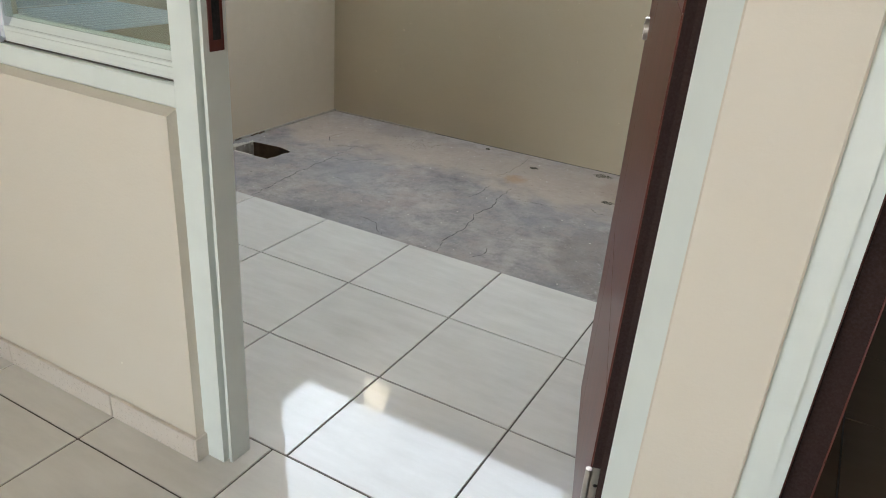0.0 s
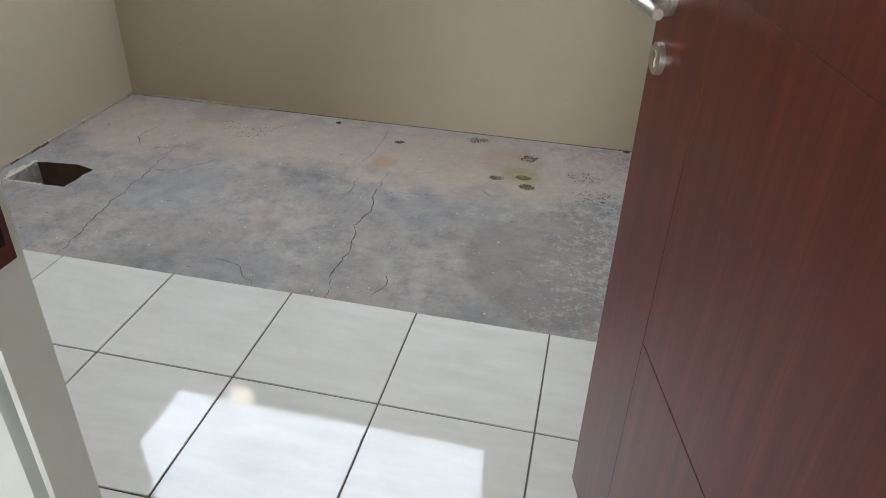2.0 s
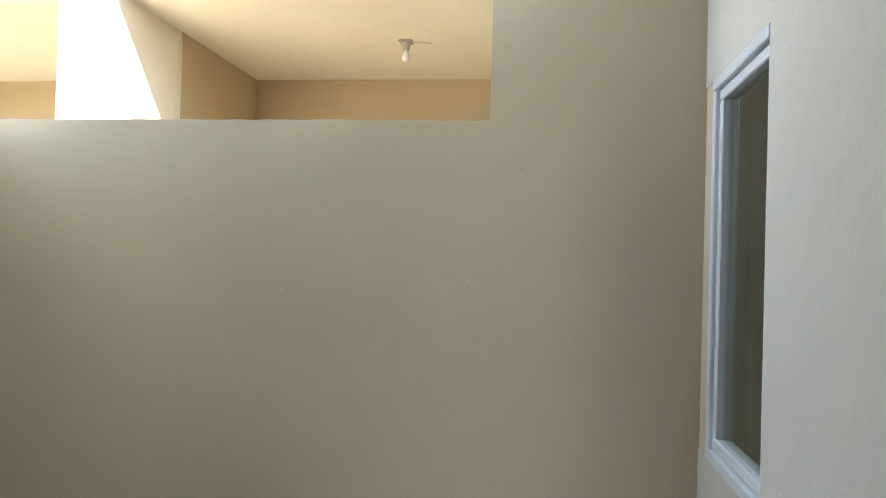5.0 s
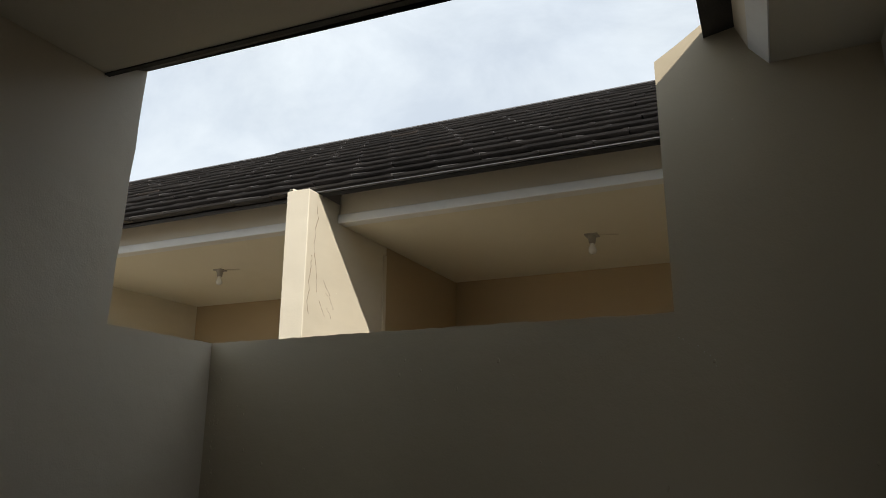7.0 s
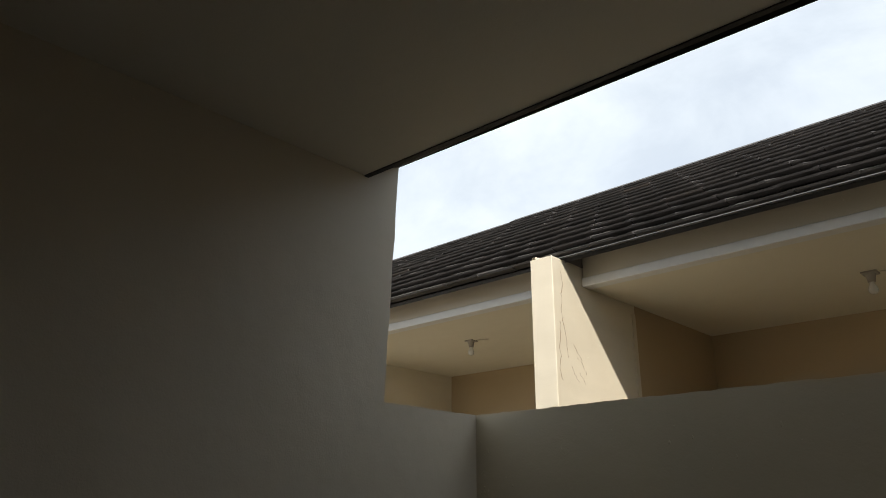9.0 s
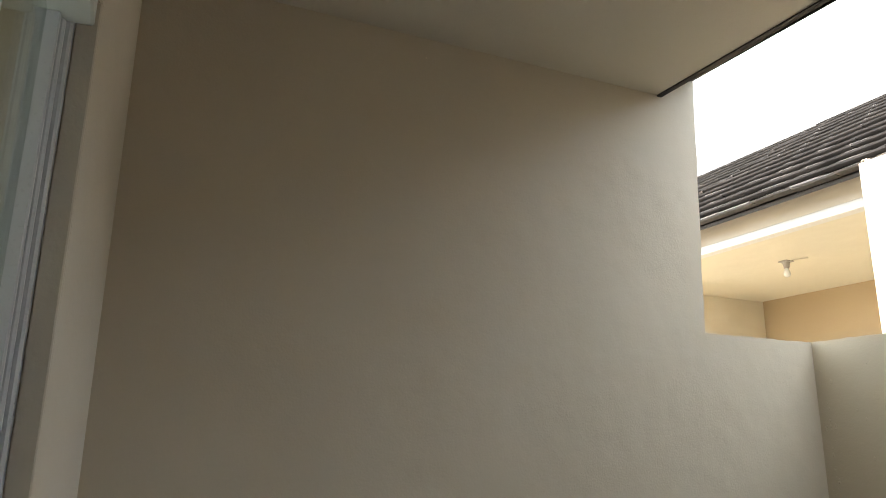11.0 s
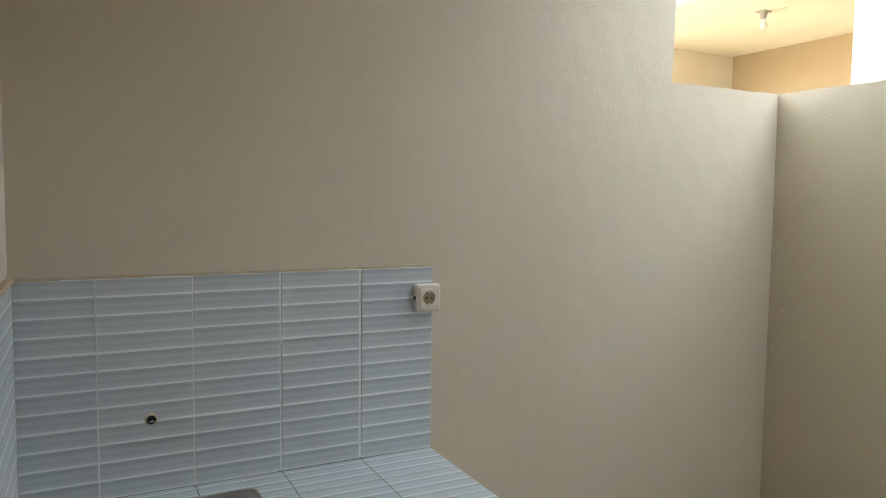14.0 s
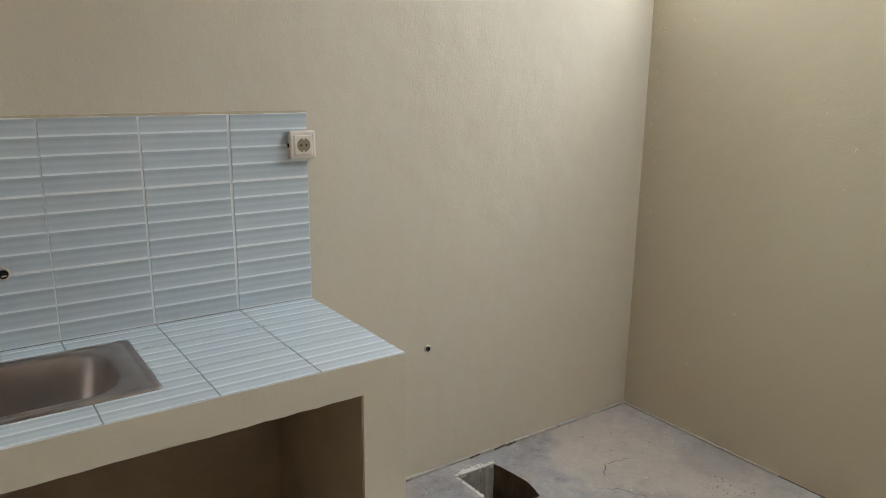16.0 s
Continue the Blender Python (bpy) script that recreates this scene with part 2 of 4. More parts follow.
def sink_material(x, y):
    """Dull brushed steel with brown water stains low in the bowl."""
    m, n, l, p = material("stained_stainless_steel")
    pos = world_pos(n)
    a = noise_node(n, l, pos, 9, 3, 0.5)
    c = ramp_node(n, l, a.outputs["Fac"], (0.3, (0.37, 0.315, 0.285)), (0.7, (0.46, 0.405, 0.37))).outputs[0]
    d = n.new("ShaderNodeVectorMath")
    d.operation = "DISTANCE"
    d.inputs[1].default_value = (x + 0.03, y + 0.115, 0.60)
    l.new(pos, d.inputs[0])
    q = n.new("ShaderNodeMath")
    q.operation = "MULTIPLY_ADD"
    q.inputs[1].default_value = 0.16
    l.new(a.outputs["Fac"], q.inputs[0])
    l.new(d.outputs["Value"], q.inputs[2])
    k = ramp_node(n, l, q.outputs[0], (0.10, (0.75,) * 3), (0.20, (0, 0, 0)))
    c = mix_node(n, l, k.outputs[0], c, (0.20, 0.125, 0.07))
    l.new(c, p.inputs["Base Color"])
    p.inputs["Metallic"].default_value = 0.95
    p.inputs["Roughness"].default_value = 0.33
    return m


def concrete_material():
    """Weathered screed: blue-grey trowelled patches, a tan damp band before the back wall, pitting and pale scale."""
    m, n, l, p = material("weathered_concrete")
    pos = world_pos(n)
    sep = n.new("ShaderNodeSeparateXYZ")
    l.new(pos, sep.inputs[0])
    a = noise_node(n, l, pos, 2.6, 7, 0.62)
    b = noise_node(n, l, pos, 11.0, 10, 0.78)
    f = noise_node(n, l, pos, 46, 8, 0.8)
    v = noise_node(n, l, pos, 240, 3, 0.6)
    c = ramp_node(n, l, a.outputs["Fac"], (0.30, (0.225, 0.222, 0.228)), (0.44, (0.325, 0.312, 0.31)), (0.56, (0.395, 0.372, 0.358)), (0.70, (0.47, 0.44, 0.42))).outputs[0]
    rb = ramp_node(n, l, b.outputs["Fac"], (0.34, (0.66, 0.665, 0.69)), (0.49, (0.98, 0.98, 0.98)), (0.62, (1.16, 1.15, 1.13)))
    c = mix_node(n, l, 1.0, c, rb.outputs[0], "MULTIPLY")
    off = n.new("ShaderNodeVectorMath")
    off.inputs[1].default_value = (7.3, 2.1, 0.0)
    l.new(pos, off.inputs[0])
    pk, bl = noise_node(n, l, off.outputs[0], 4.2, 8, 0.7), noise_node(n, l, off.outputs[0], 2.3, 7, 0.66)
    c = mix_node(n, l, ramp_node(n, l, pk.outputs["Fac"], (0.48, (0, 0, 0)), (0.62, (0.55,) * 3)).outputs[0], c, (0.40, 0.335, 0.305))
    c = mix_node(n, l, ramp_node(n, l, bl.outputs["Fac"], (0.50, (0, 0, 0)), (0.60, (0.5,) * 3)).outputs[0], c, (0.27, 0.28, 0.305))
    mo = noise_node(n, l, off.outputs[0], 19, 9, 0.75)
    c = mix_node(n, l, ramp_node(n, l, mo.outputs["Fac"], (0.55, (0, 0, 0)), (0.66, (0.5,) * 3)).outputs[0], c, (0.21, 0.20, 0.20))
    # tan band, its edges broken up by noise
    wob = n.new("ShaderNodeMath")
    wob.operation = "MULTIPLY_ADD"
    wob.inputs[1].default_value = 0.75
    l.new(a.outputs["Fac"], wob.inputs[0])
    l.new(sep.outputs[1], wob.inputs[2])
    mr = n.new("ShaderNodeMapRange")
    mr.inputs[1].default_value, mr.inputs[2].default_value = 2.0, 3.4
    l.new(wob.outputs[0], mr.inputs[0])
    band = ramp_node(n, l, mr.outputs[0], (0.34, (0, 0, 0)), (0.47, (0.75,) * 3), (0.66, (0.6,) * 3), (0.82, (0.12,) * 3))
    c = mix_node(n, l, band.outputs[0], c, (0.50, 0.425, 0.35))
    # rust-coloured blot beside the crack
    def blot(x, y, r, colour, c, hard=0.5):
        d = n.new("ShaderNodeVectorMath")
        d.operation = "DISTANCE"
        d.inputs[1].default_value = (x, y, -0.015)
        l.new(pos, d.inputs[0])
        q = n.new("ShaderNodeMath")
        q.operation = "MULTIPLY_ADD"
        q.inputs[1].default_value = 0.14
        l.new(b.outputs["Fac"], q.inputs[0])
        l.new(d.outputs["Value"], q.inputs[2])
        k = ramp_node(n, l, q.outputs[0], (r + 0.05, (hard,) * 3), (r + 0.10, (0, 0, 0)))
        return mix_node(n, l, k.outputs[0], c, colour)
    c = blot(2.30, 1.72, 0.36, (0.23, 0.205, 0.195), c, 0.5)
    c = blot(2.52, 2.62, 0.10, (0.27, 0.25, 0.24), c, 0.5)
    c = blot(0.72, 1.88, 0.20, (0.34, 0.345, 0.365), c, 0.35)
    c = blot(1.46, 2.33, 0.05, (0.42, 0.25, 0.09), c)
    c = blot(1.98, 2.50, 0.13, (0.36, 0.27, 0.20), c, 0.4)
    c = blot(2.05, 2.36, 0.07, (0.26, 0.25, 0.10), c, 0.5)
    c = blot(0.55, 2.66, 0.14, (0.30, 0.27, 0.25), c, 0.45)
    dm = n.new("ShaderNodeMapping")
    dm.inputs["Scale"].default_value = (1.0, 2.6, 1.0)
    l.new(pos, dm.inputs["Vector"])
    dash = noise_node(n, l, dm.outputs[0], 21, 5, 0.6)
    c = mix_node(n, l, ramp_node(n, l, dash.outputs["Fac"], (0.685, (0, 0, 0)), (0.72, (0.75,) * 3)).outputs[0], c, (0.13, 0.12, 0.115))
    pit = ramp_node(n, l, f.outputs["Fac"], (0.30, (0.50, 0.49, 0.48)), (0.38, (0.95, 0.95, 0.95)), (0.55, (1, 1, 1)), (0.68, (1.12, 1.11, 1.10)))
    c = mix_node(n, l, 1.0, c, pit.outputs[0], "MULTIPLY")
    c = mix_node(n, l, 1.0, c, (0.93, 0.905, 0.885), "MULTIPLY")
    # pale flaking scale towards the window side
    side = n.new("ShaderNodeMapRange")
    side.inputs[1].default_value, side.inputs[2].default_value = 2.05, 2.5
    l.new(sep.outputs[0], side.inputs[0])
    sc = n.new("ShaderNodeMath")
    sc.operation = "MULTIPLY_ADD"
    sc.inputs[1].default_value = 0.13
    l.new(side.outputs[0], sc.inputs[0])
    l.new(noise_node(n, l, pos, 38, 10, 0.8).outputs["Fac"], sc.inputs[2])
    flake = ramp_node(n, l, sc.outputs[0], (0.59, (0, 0, 0)), (0.66, (0.55,) * 3))
    c = mix_node(n, l, flake.outputs[0], c, (0.50, 0.48, 0.465))
    l.new(c, p.inputs["Base Color"])
    p.inputs["Roughness"].default_value = 0.85
    h = n.new("ShaderNodeMath")
    h.operation = "MULTIPLY_ADD"
    h.inputs[1].default_value = 0.5
    l.new(v.outputs["Fac"], h.inputs[0])
    l.new(f.outputs["Fac"], h.inputs[2])
    bump_node(n, l, p, h.outputs[0], 0.6, 0.006)
    return m


CONC = concrete_material()


def roof_material():
    m, n, l, p = material("weathered_dark_roof_tile")
    pos = world_pos(n)
    rnd = n.new("ShaderNodeObjectInfo").outputs["Random"]
    isl = n.new("ShaderNodeNewGeometry").outputs["Random Per Island"]
    a, b = noise_node(n, l, pos, 3.0, 6, 0.65), noise_node(n, l, pos, 30, 5, 0.7)
    c = ramp_node(n, l, a.outputs["Fac"], (0.3, (0.045, 0.042, 0.042)), (0.7, (0.095, 0.088, 0.085))).outputs[0]
    for k in (rnd, isl):
        rr = ramp_node(n, l, k, (0.0, (0.86, 0.86, 0.86)), (0.95, (1.08, 1.07, 1.06)), (0.985, (1.6, 1.45, 1.3)))
        c = mix_node(n, l, 1.0, c, rr.outputs[0], "MULTIPLY")
    w = ramp_node(n, l, b.outputs["Fac"], (0.68, (0, 0, 0)), (0.76, (0.7,) * 3))
    c = mix_node(n, l, w.outputs[0], c, (0.25, 0.24, 0.22))
    l.new(c, p.inputs["Base Color"])
    p.inputs["Roughness"].default_value = 0.75
    bump_node(n, l, p, b.outputs["Fac"], 0.5, 0.006)
    return m


ROOF = roof_material()


def glass_material(name, tint):
    m, n, l, p = material(name)
    out = n["Material Output"]
    n.remove(p)
    g, t, mx, fz = n.new("ShaderNodeBsdfGlossy"), n.new("ShaderNodeBsdfTransparent"), n.new("ShaderNodeMixShader"), n.new("ShaderNodeLayerWeight")
    pw5, sc = n.new("ShaderNodeMath"), n.new("ShaderNodeMath")
    g.inputs["Roughness"].default_value = 0.01
    t.inputs[0].default_value = (*tint, 1)
    fz.inputs[0].default_value = 0.5
    pw5.operation, sc.operation = "POWER", "MULTIPLY_ADD"
    pw5.inputs[1].default_value = 5.0
    sc.inputs[1].default_value, sc.inputs[2].default_value = 0.9, 0.035
    l.new(fz.outputs["Facing"], pw5.inputs[0])
    l.new(pw5.outputs[0], sc.inputs[0])
    l.new(sc.outputs[0], mx.inputs[0])
    l.new(t.outputs[0], mx.inputs[1])
    l.new(g.outputs[0], mx.inputs[2])
    l.new(mx.outputs[0], out.inputs[0])
    return m


GLASS = glass_material("window_glass", (0.86, 0.92, 0.89))


# ---------- mesh helpers ----------
def bx(bm, a, b, bevel=0.0, segs=1):
    """Adds a box from corner a to corner b to bm."""
    r = bmesh.ops.create_cube(bm, size=1.0)
    for v in r["verts"]:
        v.co = [a[i] + (v.co[i] + 0.5) * (b[i] - a[i]) for i in range(3)]
    if bevel:
        es = list({e for v in r["verts"] for e in v.link_edges})
        bmesh.ops.bevel(bm, geom=es, offset=bevel, segments=segs, affect="EDGES", profile=0.5)
    return bm


def prism(bm, pts, axis, lo, hi):
    """Adds the polygon pts, in the plane across axis, drawn out from lo to hi."""
    def at(p, w):
        q = list(p)
        q.insert(axis, w)
        return q
    a = [bm.verts.new(at(p, lo)) for p in pts]
    b = [bm.verts.new(at(p, hi)) for p in pts]
    k = len(pts)
    fs = [bm.faces.new(a), bm.faces.new(b[::-1])]
    fs += [bm.faces.new((a[i], b[i], b[(i + 1) % k], a[(i + 1) % k])) for i in range(k)]
    bmesh.ops.recalc_face_normals(bm, faces=fs)
    return bm


def cyl(bm, centre, direction, r0, r1, length, segs=20):
    """Adds a cylinder or cone that starts at centre and runs along direction."""
    d = Vector(direction).normalized()
    m = Matrix.Translation(Vector(centre) + d * length / 2) @ d.to_track_quat("Z", "Y").to_matrix().to_4x4()
    bmesh.ops.create_cone(bm, cap_ends=True, segments=segs, radius1=r0, radius2=r1, depth=length, matrix=m)
    return bm


def mesh_of(name, bm, mat, smooth=False):
    me = bpy.data.meshes.new(name)
    bm.to_mesh(me)
    bm.free()
    me.materials.append(mat)
    if smooth:
        for f in me.polygons:
            f.use_smooth = True
    return me


def part(name, bm, mat, parent=None, label="", smooth=False):
    ob = new(name, mesh_of(name, bm, mat, smooth))
    ob.parent = parent
    if label:
        tagged(ob, label)
    return ob


def thing(name, label, category, group="", at=(0, 0, 0)):
    ob = new(name)
    ob.location = at
    ob.empty_display_size = 0.1
    return tagged(ob, label, category, group)


def structure(name, bm, mat, label, category="wall"):
    return tagged(part(name, bm, mat), label, category, kind="structure")


def B():
    return bmesh.new()


def uneven_wall(a, b, along, seed, amp=0.004, cuts=36):
    """A wall whose top edge wanders by some millimetres, as hand-trowelled plaster does."""
    bm = B()
    rng = random.Random(seed)
    rows = []
    other = 1 - along
    for k in range(cuts + 1):
        s = a[along] + (b[along] - a[along]) * k / cuts
        j = rng.uniform(-amp, amp) if 0 < k < cuts else 0
        row = []
        for o, z in ((a[other], a[2]), (b[other], a[2]), (b[other], b[2] - 0.006 + j), (b[other] - 0.008, b[2] + j), (a[other] + 0.008, b[2] + j), (a[other], b[2] - 0.006 + j * 0.6)):
            q = [0, 0, z]
            q[along], q[other] = s, o
            row.append(bm.verts.new(q))
        rows.append(row)
    for p, q in zip(rows, rows[1:]):
        for i in range(6):
            bm.faces.new((p[i], p[(i + 1) % 6], q[(i + 1) % 6], q[i]))
    bm.faces.new(rows[0])
    bm.faces.new(rows[-1][::-1])
    bmesh.ops.recalc_face_normals(bm, faces=bm.faces[:])
    return bm


def rough_strip(a, b, along, r, seed):
    """A bead of mortar of uneven width."""
    bm, g = B(), random.Random(seed)
    n = 26
    prev = None
    for k in range(n + 1):
        p = Vector(a).lerp(Vector(b), k / n)
        w = r * g.uniform(0.7, 1.25)
        o = [Vector((p.x, p.y, p.z)) for _ in range(4)]
        x, y = [i for i in range(3) if i != along]
        for q, (sx, sy) in zip(o, ((-1, -1), (1, -1), (1, 1), (-1, 1))):
            q[x] += sx * w
            q[y] += sy * w
        row = [bm.verts.new(q) for q in o]
        if prev:
            for i in range(4):
                bm.faces.new((prev[i], prev[(i + 1) % 4], row[(i + 1) % 4], row[i]))
        prev = row
    bmesh.ops.recalc_face_normals(bm, faces=bm.faces[:])
    return bm


# ---------- measures ----------
XR, YB, YF = 2.667, 2.755, 0.096      # inner faces: right wall, back wall, yard face of the door wall
ZLOW, ZC = 1.945, 2.90                # top of the low wall; ceiling
YT = 1.31                             # where the tiles end
ZG = -0.015                           # concrete

# ---------- large structure ----------
structure("ground", bx(B(), (-400, -400, -0.62), (400, 400, -0.5)), SOIL, "bare brown soil around the houses", "ground")


def rough_line(a, b, n, amp, seed):
    """Points from a to b, both left out, that stray a little upwards and downwards."""
    g = random.Random(seed)
    return [(a[0] + (b[0] - a[0]) * k / n, a[1] + (b[1] - a[1]) * k / n + g.uniform(-amp, amp)) for k in range(1, n)]


bm = prism(B(), [(-3.4, -0.5), (YB + 0.12, -0.5), (YB + 0.12, ZLOW)] + rough_line((YB + 0.12, ZLOW), (2.19, ZLOW), 16, 0.0018, 3)
           + [(2.19, ZLOW)] + [(2.19 + 0.045 * k / 9 + 0.003 * math.sin(k * 2.3), ZLOW + 1.065 * k / 9) for k in range(1, 9)] + [(2.235, 3.01), (-3.4, 3.01)], 0, -0.12, 0.0)
structure("wall_left", bm, CREAM, "cream plaster wall behind the counter, low at its far end")
bm = prism(B(), [(0.0, -0.5), (2.79, -0.5), (2.79, 3.40)] + rough_line((2.79, 3.40), (1.957, 2.87), 10, 0.005, 6) + [(1.957, 2.87), (1.957, ZLOW)] + rough_line((1.957, ZLOW), (0.0, ZLOW), 60, 0.0022, 4) + [(0.0, ZLOW)], 1, YB, YB + 0.12)
structure("wall_back", bm, OLIVE, "low olive cream plaster yard wall rising at one end")

# right wall with its window opening, which reaches the back wall
WY0, WZ0, WZ1, WYE = 2.083, 0.870, 2.05, 2.643
bm = prism(B(), [(YF, -0.5), (YB, -0.5), (YB, WZ0), (WY0, WZ0), (WY0, WZ1), (YB, WZ1), (YB, 3.3), (YF, 3.3)], 0, XR, XR + 0.12)
structure("wall_right", bm, YARDPALE, "pale cream plaster wall beside the yard window")

# wall between room and yard: a low wall under the window, piers and a lintel
dw = structure("wall_door", prism(B(), [(0.0, 0.0), (1.13, 0.0), (1.13, YF), (0.0, YF + 0.016)], 2, -0.1, 2.95), PALE, "pale cream wall with window and door openings")
bm = prism(B(), [(0.0, -0.1), (0.0, 0.812), (0.022, 0.822), (YF, 0.822), (YF, -0.1)], 0, 1.13, 1.708)
part("parapet", bm, PALE, dw, "low wall under the inside window")
part("pier", bx(B(), (2.66, 0, -0.1), (2.80, YF, 2.1), 0.003), PALE, dw)
part("lintel", bx(B(), (1.13, 0, 2.1), (3.64, YF, 2.95), 0.003), PALE, dw)
part("end_wall", bx(B(), (3.64, 0, -0.1), (4.6, YF, 2.95)), PALE, dw)

# the room in which the walk begins, and the dark room to the side
structure("wall_room_right", bx(B(), (4.2, -3.4, -0.1), (4.32, 0, 2.95)), PALE, "plain pale wall of the front room")
fw = structure("wall_room_front", bx(B(), (0, -3.42, -0.1), (1.75, -3.3, 2.95)), PALE, "pale wall of the front room with an open doorway")
part("side_pier", bx(B(), (2.75, -3.42, -0.1), (4.32, -3.3, 2.95)), PALE, fw)
part("head_wall", bx(B(), (1.75, -3.42, 2.25), (2.75, -3.3, 2.95)), PALE, fw)
# unseen slab, added only to keep direct sun out of the front room
structure("ceiling_porch", bx(B(), (-0.12, -6.2, 2.55), (4.32, -3.42, 2.63)), CEIL, "unseen flat slab added before the front door to block the sun", "ceiling")
structure("ceiling_room", bx(B(), (-0.12, -3.42, 2.92), (4.6, 0.0, 3.0)), CEIL, "flat white ceiling of the front room", "ceiling")
structure("wall_side_room", bx(B(), (4.6, 0, -0.1), (4.72, 2.9, 2.95)), PALE, "plain wall of the unlit side room")
structure("wall_side_room_back", bx(B(), (2.79, YB, -0.1), (4.72, 2.9, 2.95)), PALE, "plain end wall of the unlit side room")
structure("ceiling_side_room", bx(B(), (XR + 0.12, YF, 2.6), (4.72, 2.9, 2.7)), CEIL, "flat ceiling of the unlit side room", "ceiling")

# yard ceiling with its timber edge, and the roof above
structure("ceiling", prism(B(), [(0.0, YF), (XR, YF), (XR, 2.125), (0.0, 2.035)], 2, ZC, ZC + 0.03), CEIL, "flat cream ceiling over the tiled yard strip", "ceiling")
structure("trim_ceiling_edge", prism(B(), [(0.0, 2.035), (XR, 2.125), (XR, 2.147), (0.0, 2.057)], 2, ZC - 0.006, ZC + 0.045), EAVE, "dark timber list along the ceiling edge", "trim")
bm = prism(B(), [(2.235, 2.962), (2.235, 3.0), (-3.9, 6.1), (-3.9, 5.9), (2.062, 2.945), (2.062, 2.935)], 0, -0.15, 4.75)
for v in bm.verts:                    # the eaves line sags towards the side roof
    if v.co.y > 2.2:
        v.co.z += 0.045 - 0.03 * v.co.x
    elif v.co.y > 2.0:
        v.co.y += 0.0337 * v.co.x
structure("roof", bm, EAVE, "dark underside of the house roof overhang", "roof")
structure("roof_side", prism(B(), [(2.133, 2.925), (2.133, 2.955), (4.75, 4.45), (4.75, 4.35), (2.30, 2.99), (2.238, 2.945)], 1, 2.0, YB + 0.0), EAVE,
          "dark roof edge over the yard window", "roof")
structure("trim_fascia_side", prism(B(), [(2.238, 2.943), (2.275, 2.853), (2.296, 2.853), (2.27, 2.95)], 1, 2.0, YB), BEAMPAINT, "cream eaves board over the yard window", "trim")
structure("trim_fascia_side_lower", prism(B(), [(2.275, 2.851), (2.334, 2.779), (2.35, 2.79), (2.30, 2.851)], 1, 2.0, YB), WHITE, "white lower eaves board over the yard window", "trim")
structure("ceiling_side_strip", bx(B(), (2.337, 2.0, 2.782), (XR, YB, 2.81)), CEIL, "narrow cream ceiling strip over the window", "ceiling")

# ---------- door frame, window frames ----------
df = tagged(thing("door_frame_1", "greenish white painted frame of the open yard door", "door frame"), kind="structure")
# post shared by door and window: face, stop and rebate
part("post", prism(B(), [(1.708, 0.024), (1.764, 0.024), (1.764, 0.05), (1.772, 0.05), (1.772, 0.034), (1.780, 0.034), (1.780, 0.092), (1.708, 0.092)], 2, 0.0, 2.1), FRAME, df)
part("post", prism(B(), [(2.66, 0.012), (2.612, 0.045), (2.612, 0.10), (2.66, 0.10)], 2, 0.0, 2.1), FRAME, df)
# dark strip that stands in for the shadow inside the rebate
part("rebate", bx(B(), (2.598, 0.066, 0.0), (2.612, 0.10, 2.04)), SHADEWOOD, df, "strip with the rebate's shadow in its colour")
part("head", bx(B(), (1.764, 0.03, 2.04), (2.603, 0.092, 2.1), 0.002), FRAME, df)
sp = part("strike_plate", bx(B(), (1.7795, 0.047, 0.935), (1.782, 0.083, 1.10), 0.001), PLATE, df, "brown strike plate with a dark slot")
part("slot", bx(B(), (1.7815, 0.056, 0.955), (1.7828, 0.074, 1.06)), DARK, sp)

w1 = tagged(thing("window_1", "greenish white inside window with clear pane", "window"), kind="structure")
part("bottom_rail", bx(B(), (1.13, 0.026, 0.822), (1.708, 0.092, 0.868), 0.003), FRAME, w1)
part("bottom_rail_step", bx(B(), (1.13, 0.040, 0.868), (1.708, 0.092, 0.8725)), GROUT, w1, "thin dirty gap under the sash")
part("stile", bx(B(), (1.13, 0.026, 0.868), (1.172, 0.068, 2.1), 0.003), PVC, w1)
part("opening_side", bx(B(), (1.13, 0.0685, 0.822), (1.150, YF, 2.1), 0.002), PALE, w1)
part("stile_bead", bx(B(), (1.172, 0.034, 0.878), (1.184, 0.061, 2.05), 0.003), PVC, w1)
part("head", bx(B(), (1.172, 0.026, 2.05), (1.708, 0.092, 2.1), 0.003), FRAME, w1)
sash = part("sash_rail", bx(B(), (1.184, 0.036, 0.8725), (1.708, 0.084, 0.906), 0.002), FRAME, w1)
part("sash_step", bx(B(), (1.190, 0.0335, 0.884), (1.708, 0.036, 0.897), 0.001), FRAME, sash)
part("glazing_bead", prism(B(), [(0.042, 0.906), (0.055, 0.928), (0.065, 0.928), (0.078, 0.906)], 0, 1.196, 1.700), FRAME, sash)
part("sash_stile", bx(B(), (1.184, 0.030, 0.906), (1.197, 0.056, 2.05), 0.002), PVC, w1)
part("sash_stile", bx(B(), (1.700, 0.036, 0.906), (1.708, 0.084, 2.05), 0.001), FRAME, w1)
pane = part("pane", bx(B(), (1.197, 0.036, 0.926), (1.700, 0.041, 2.05)), GLASS, w1)
pane.visible_shadow = False

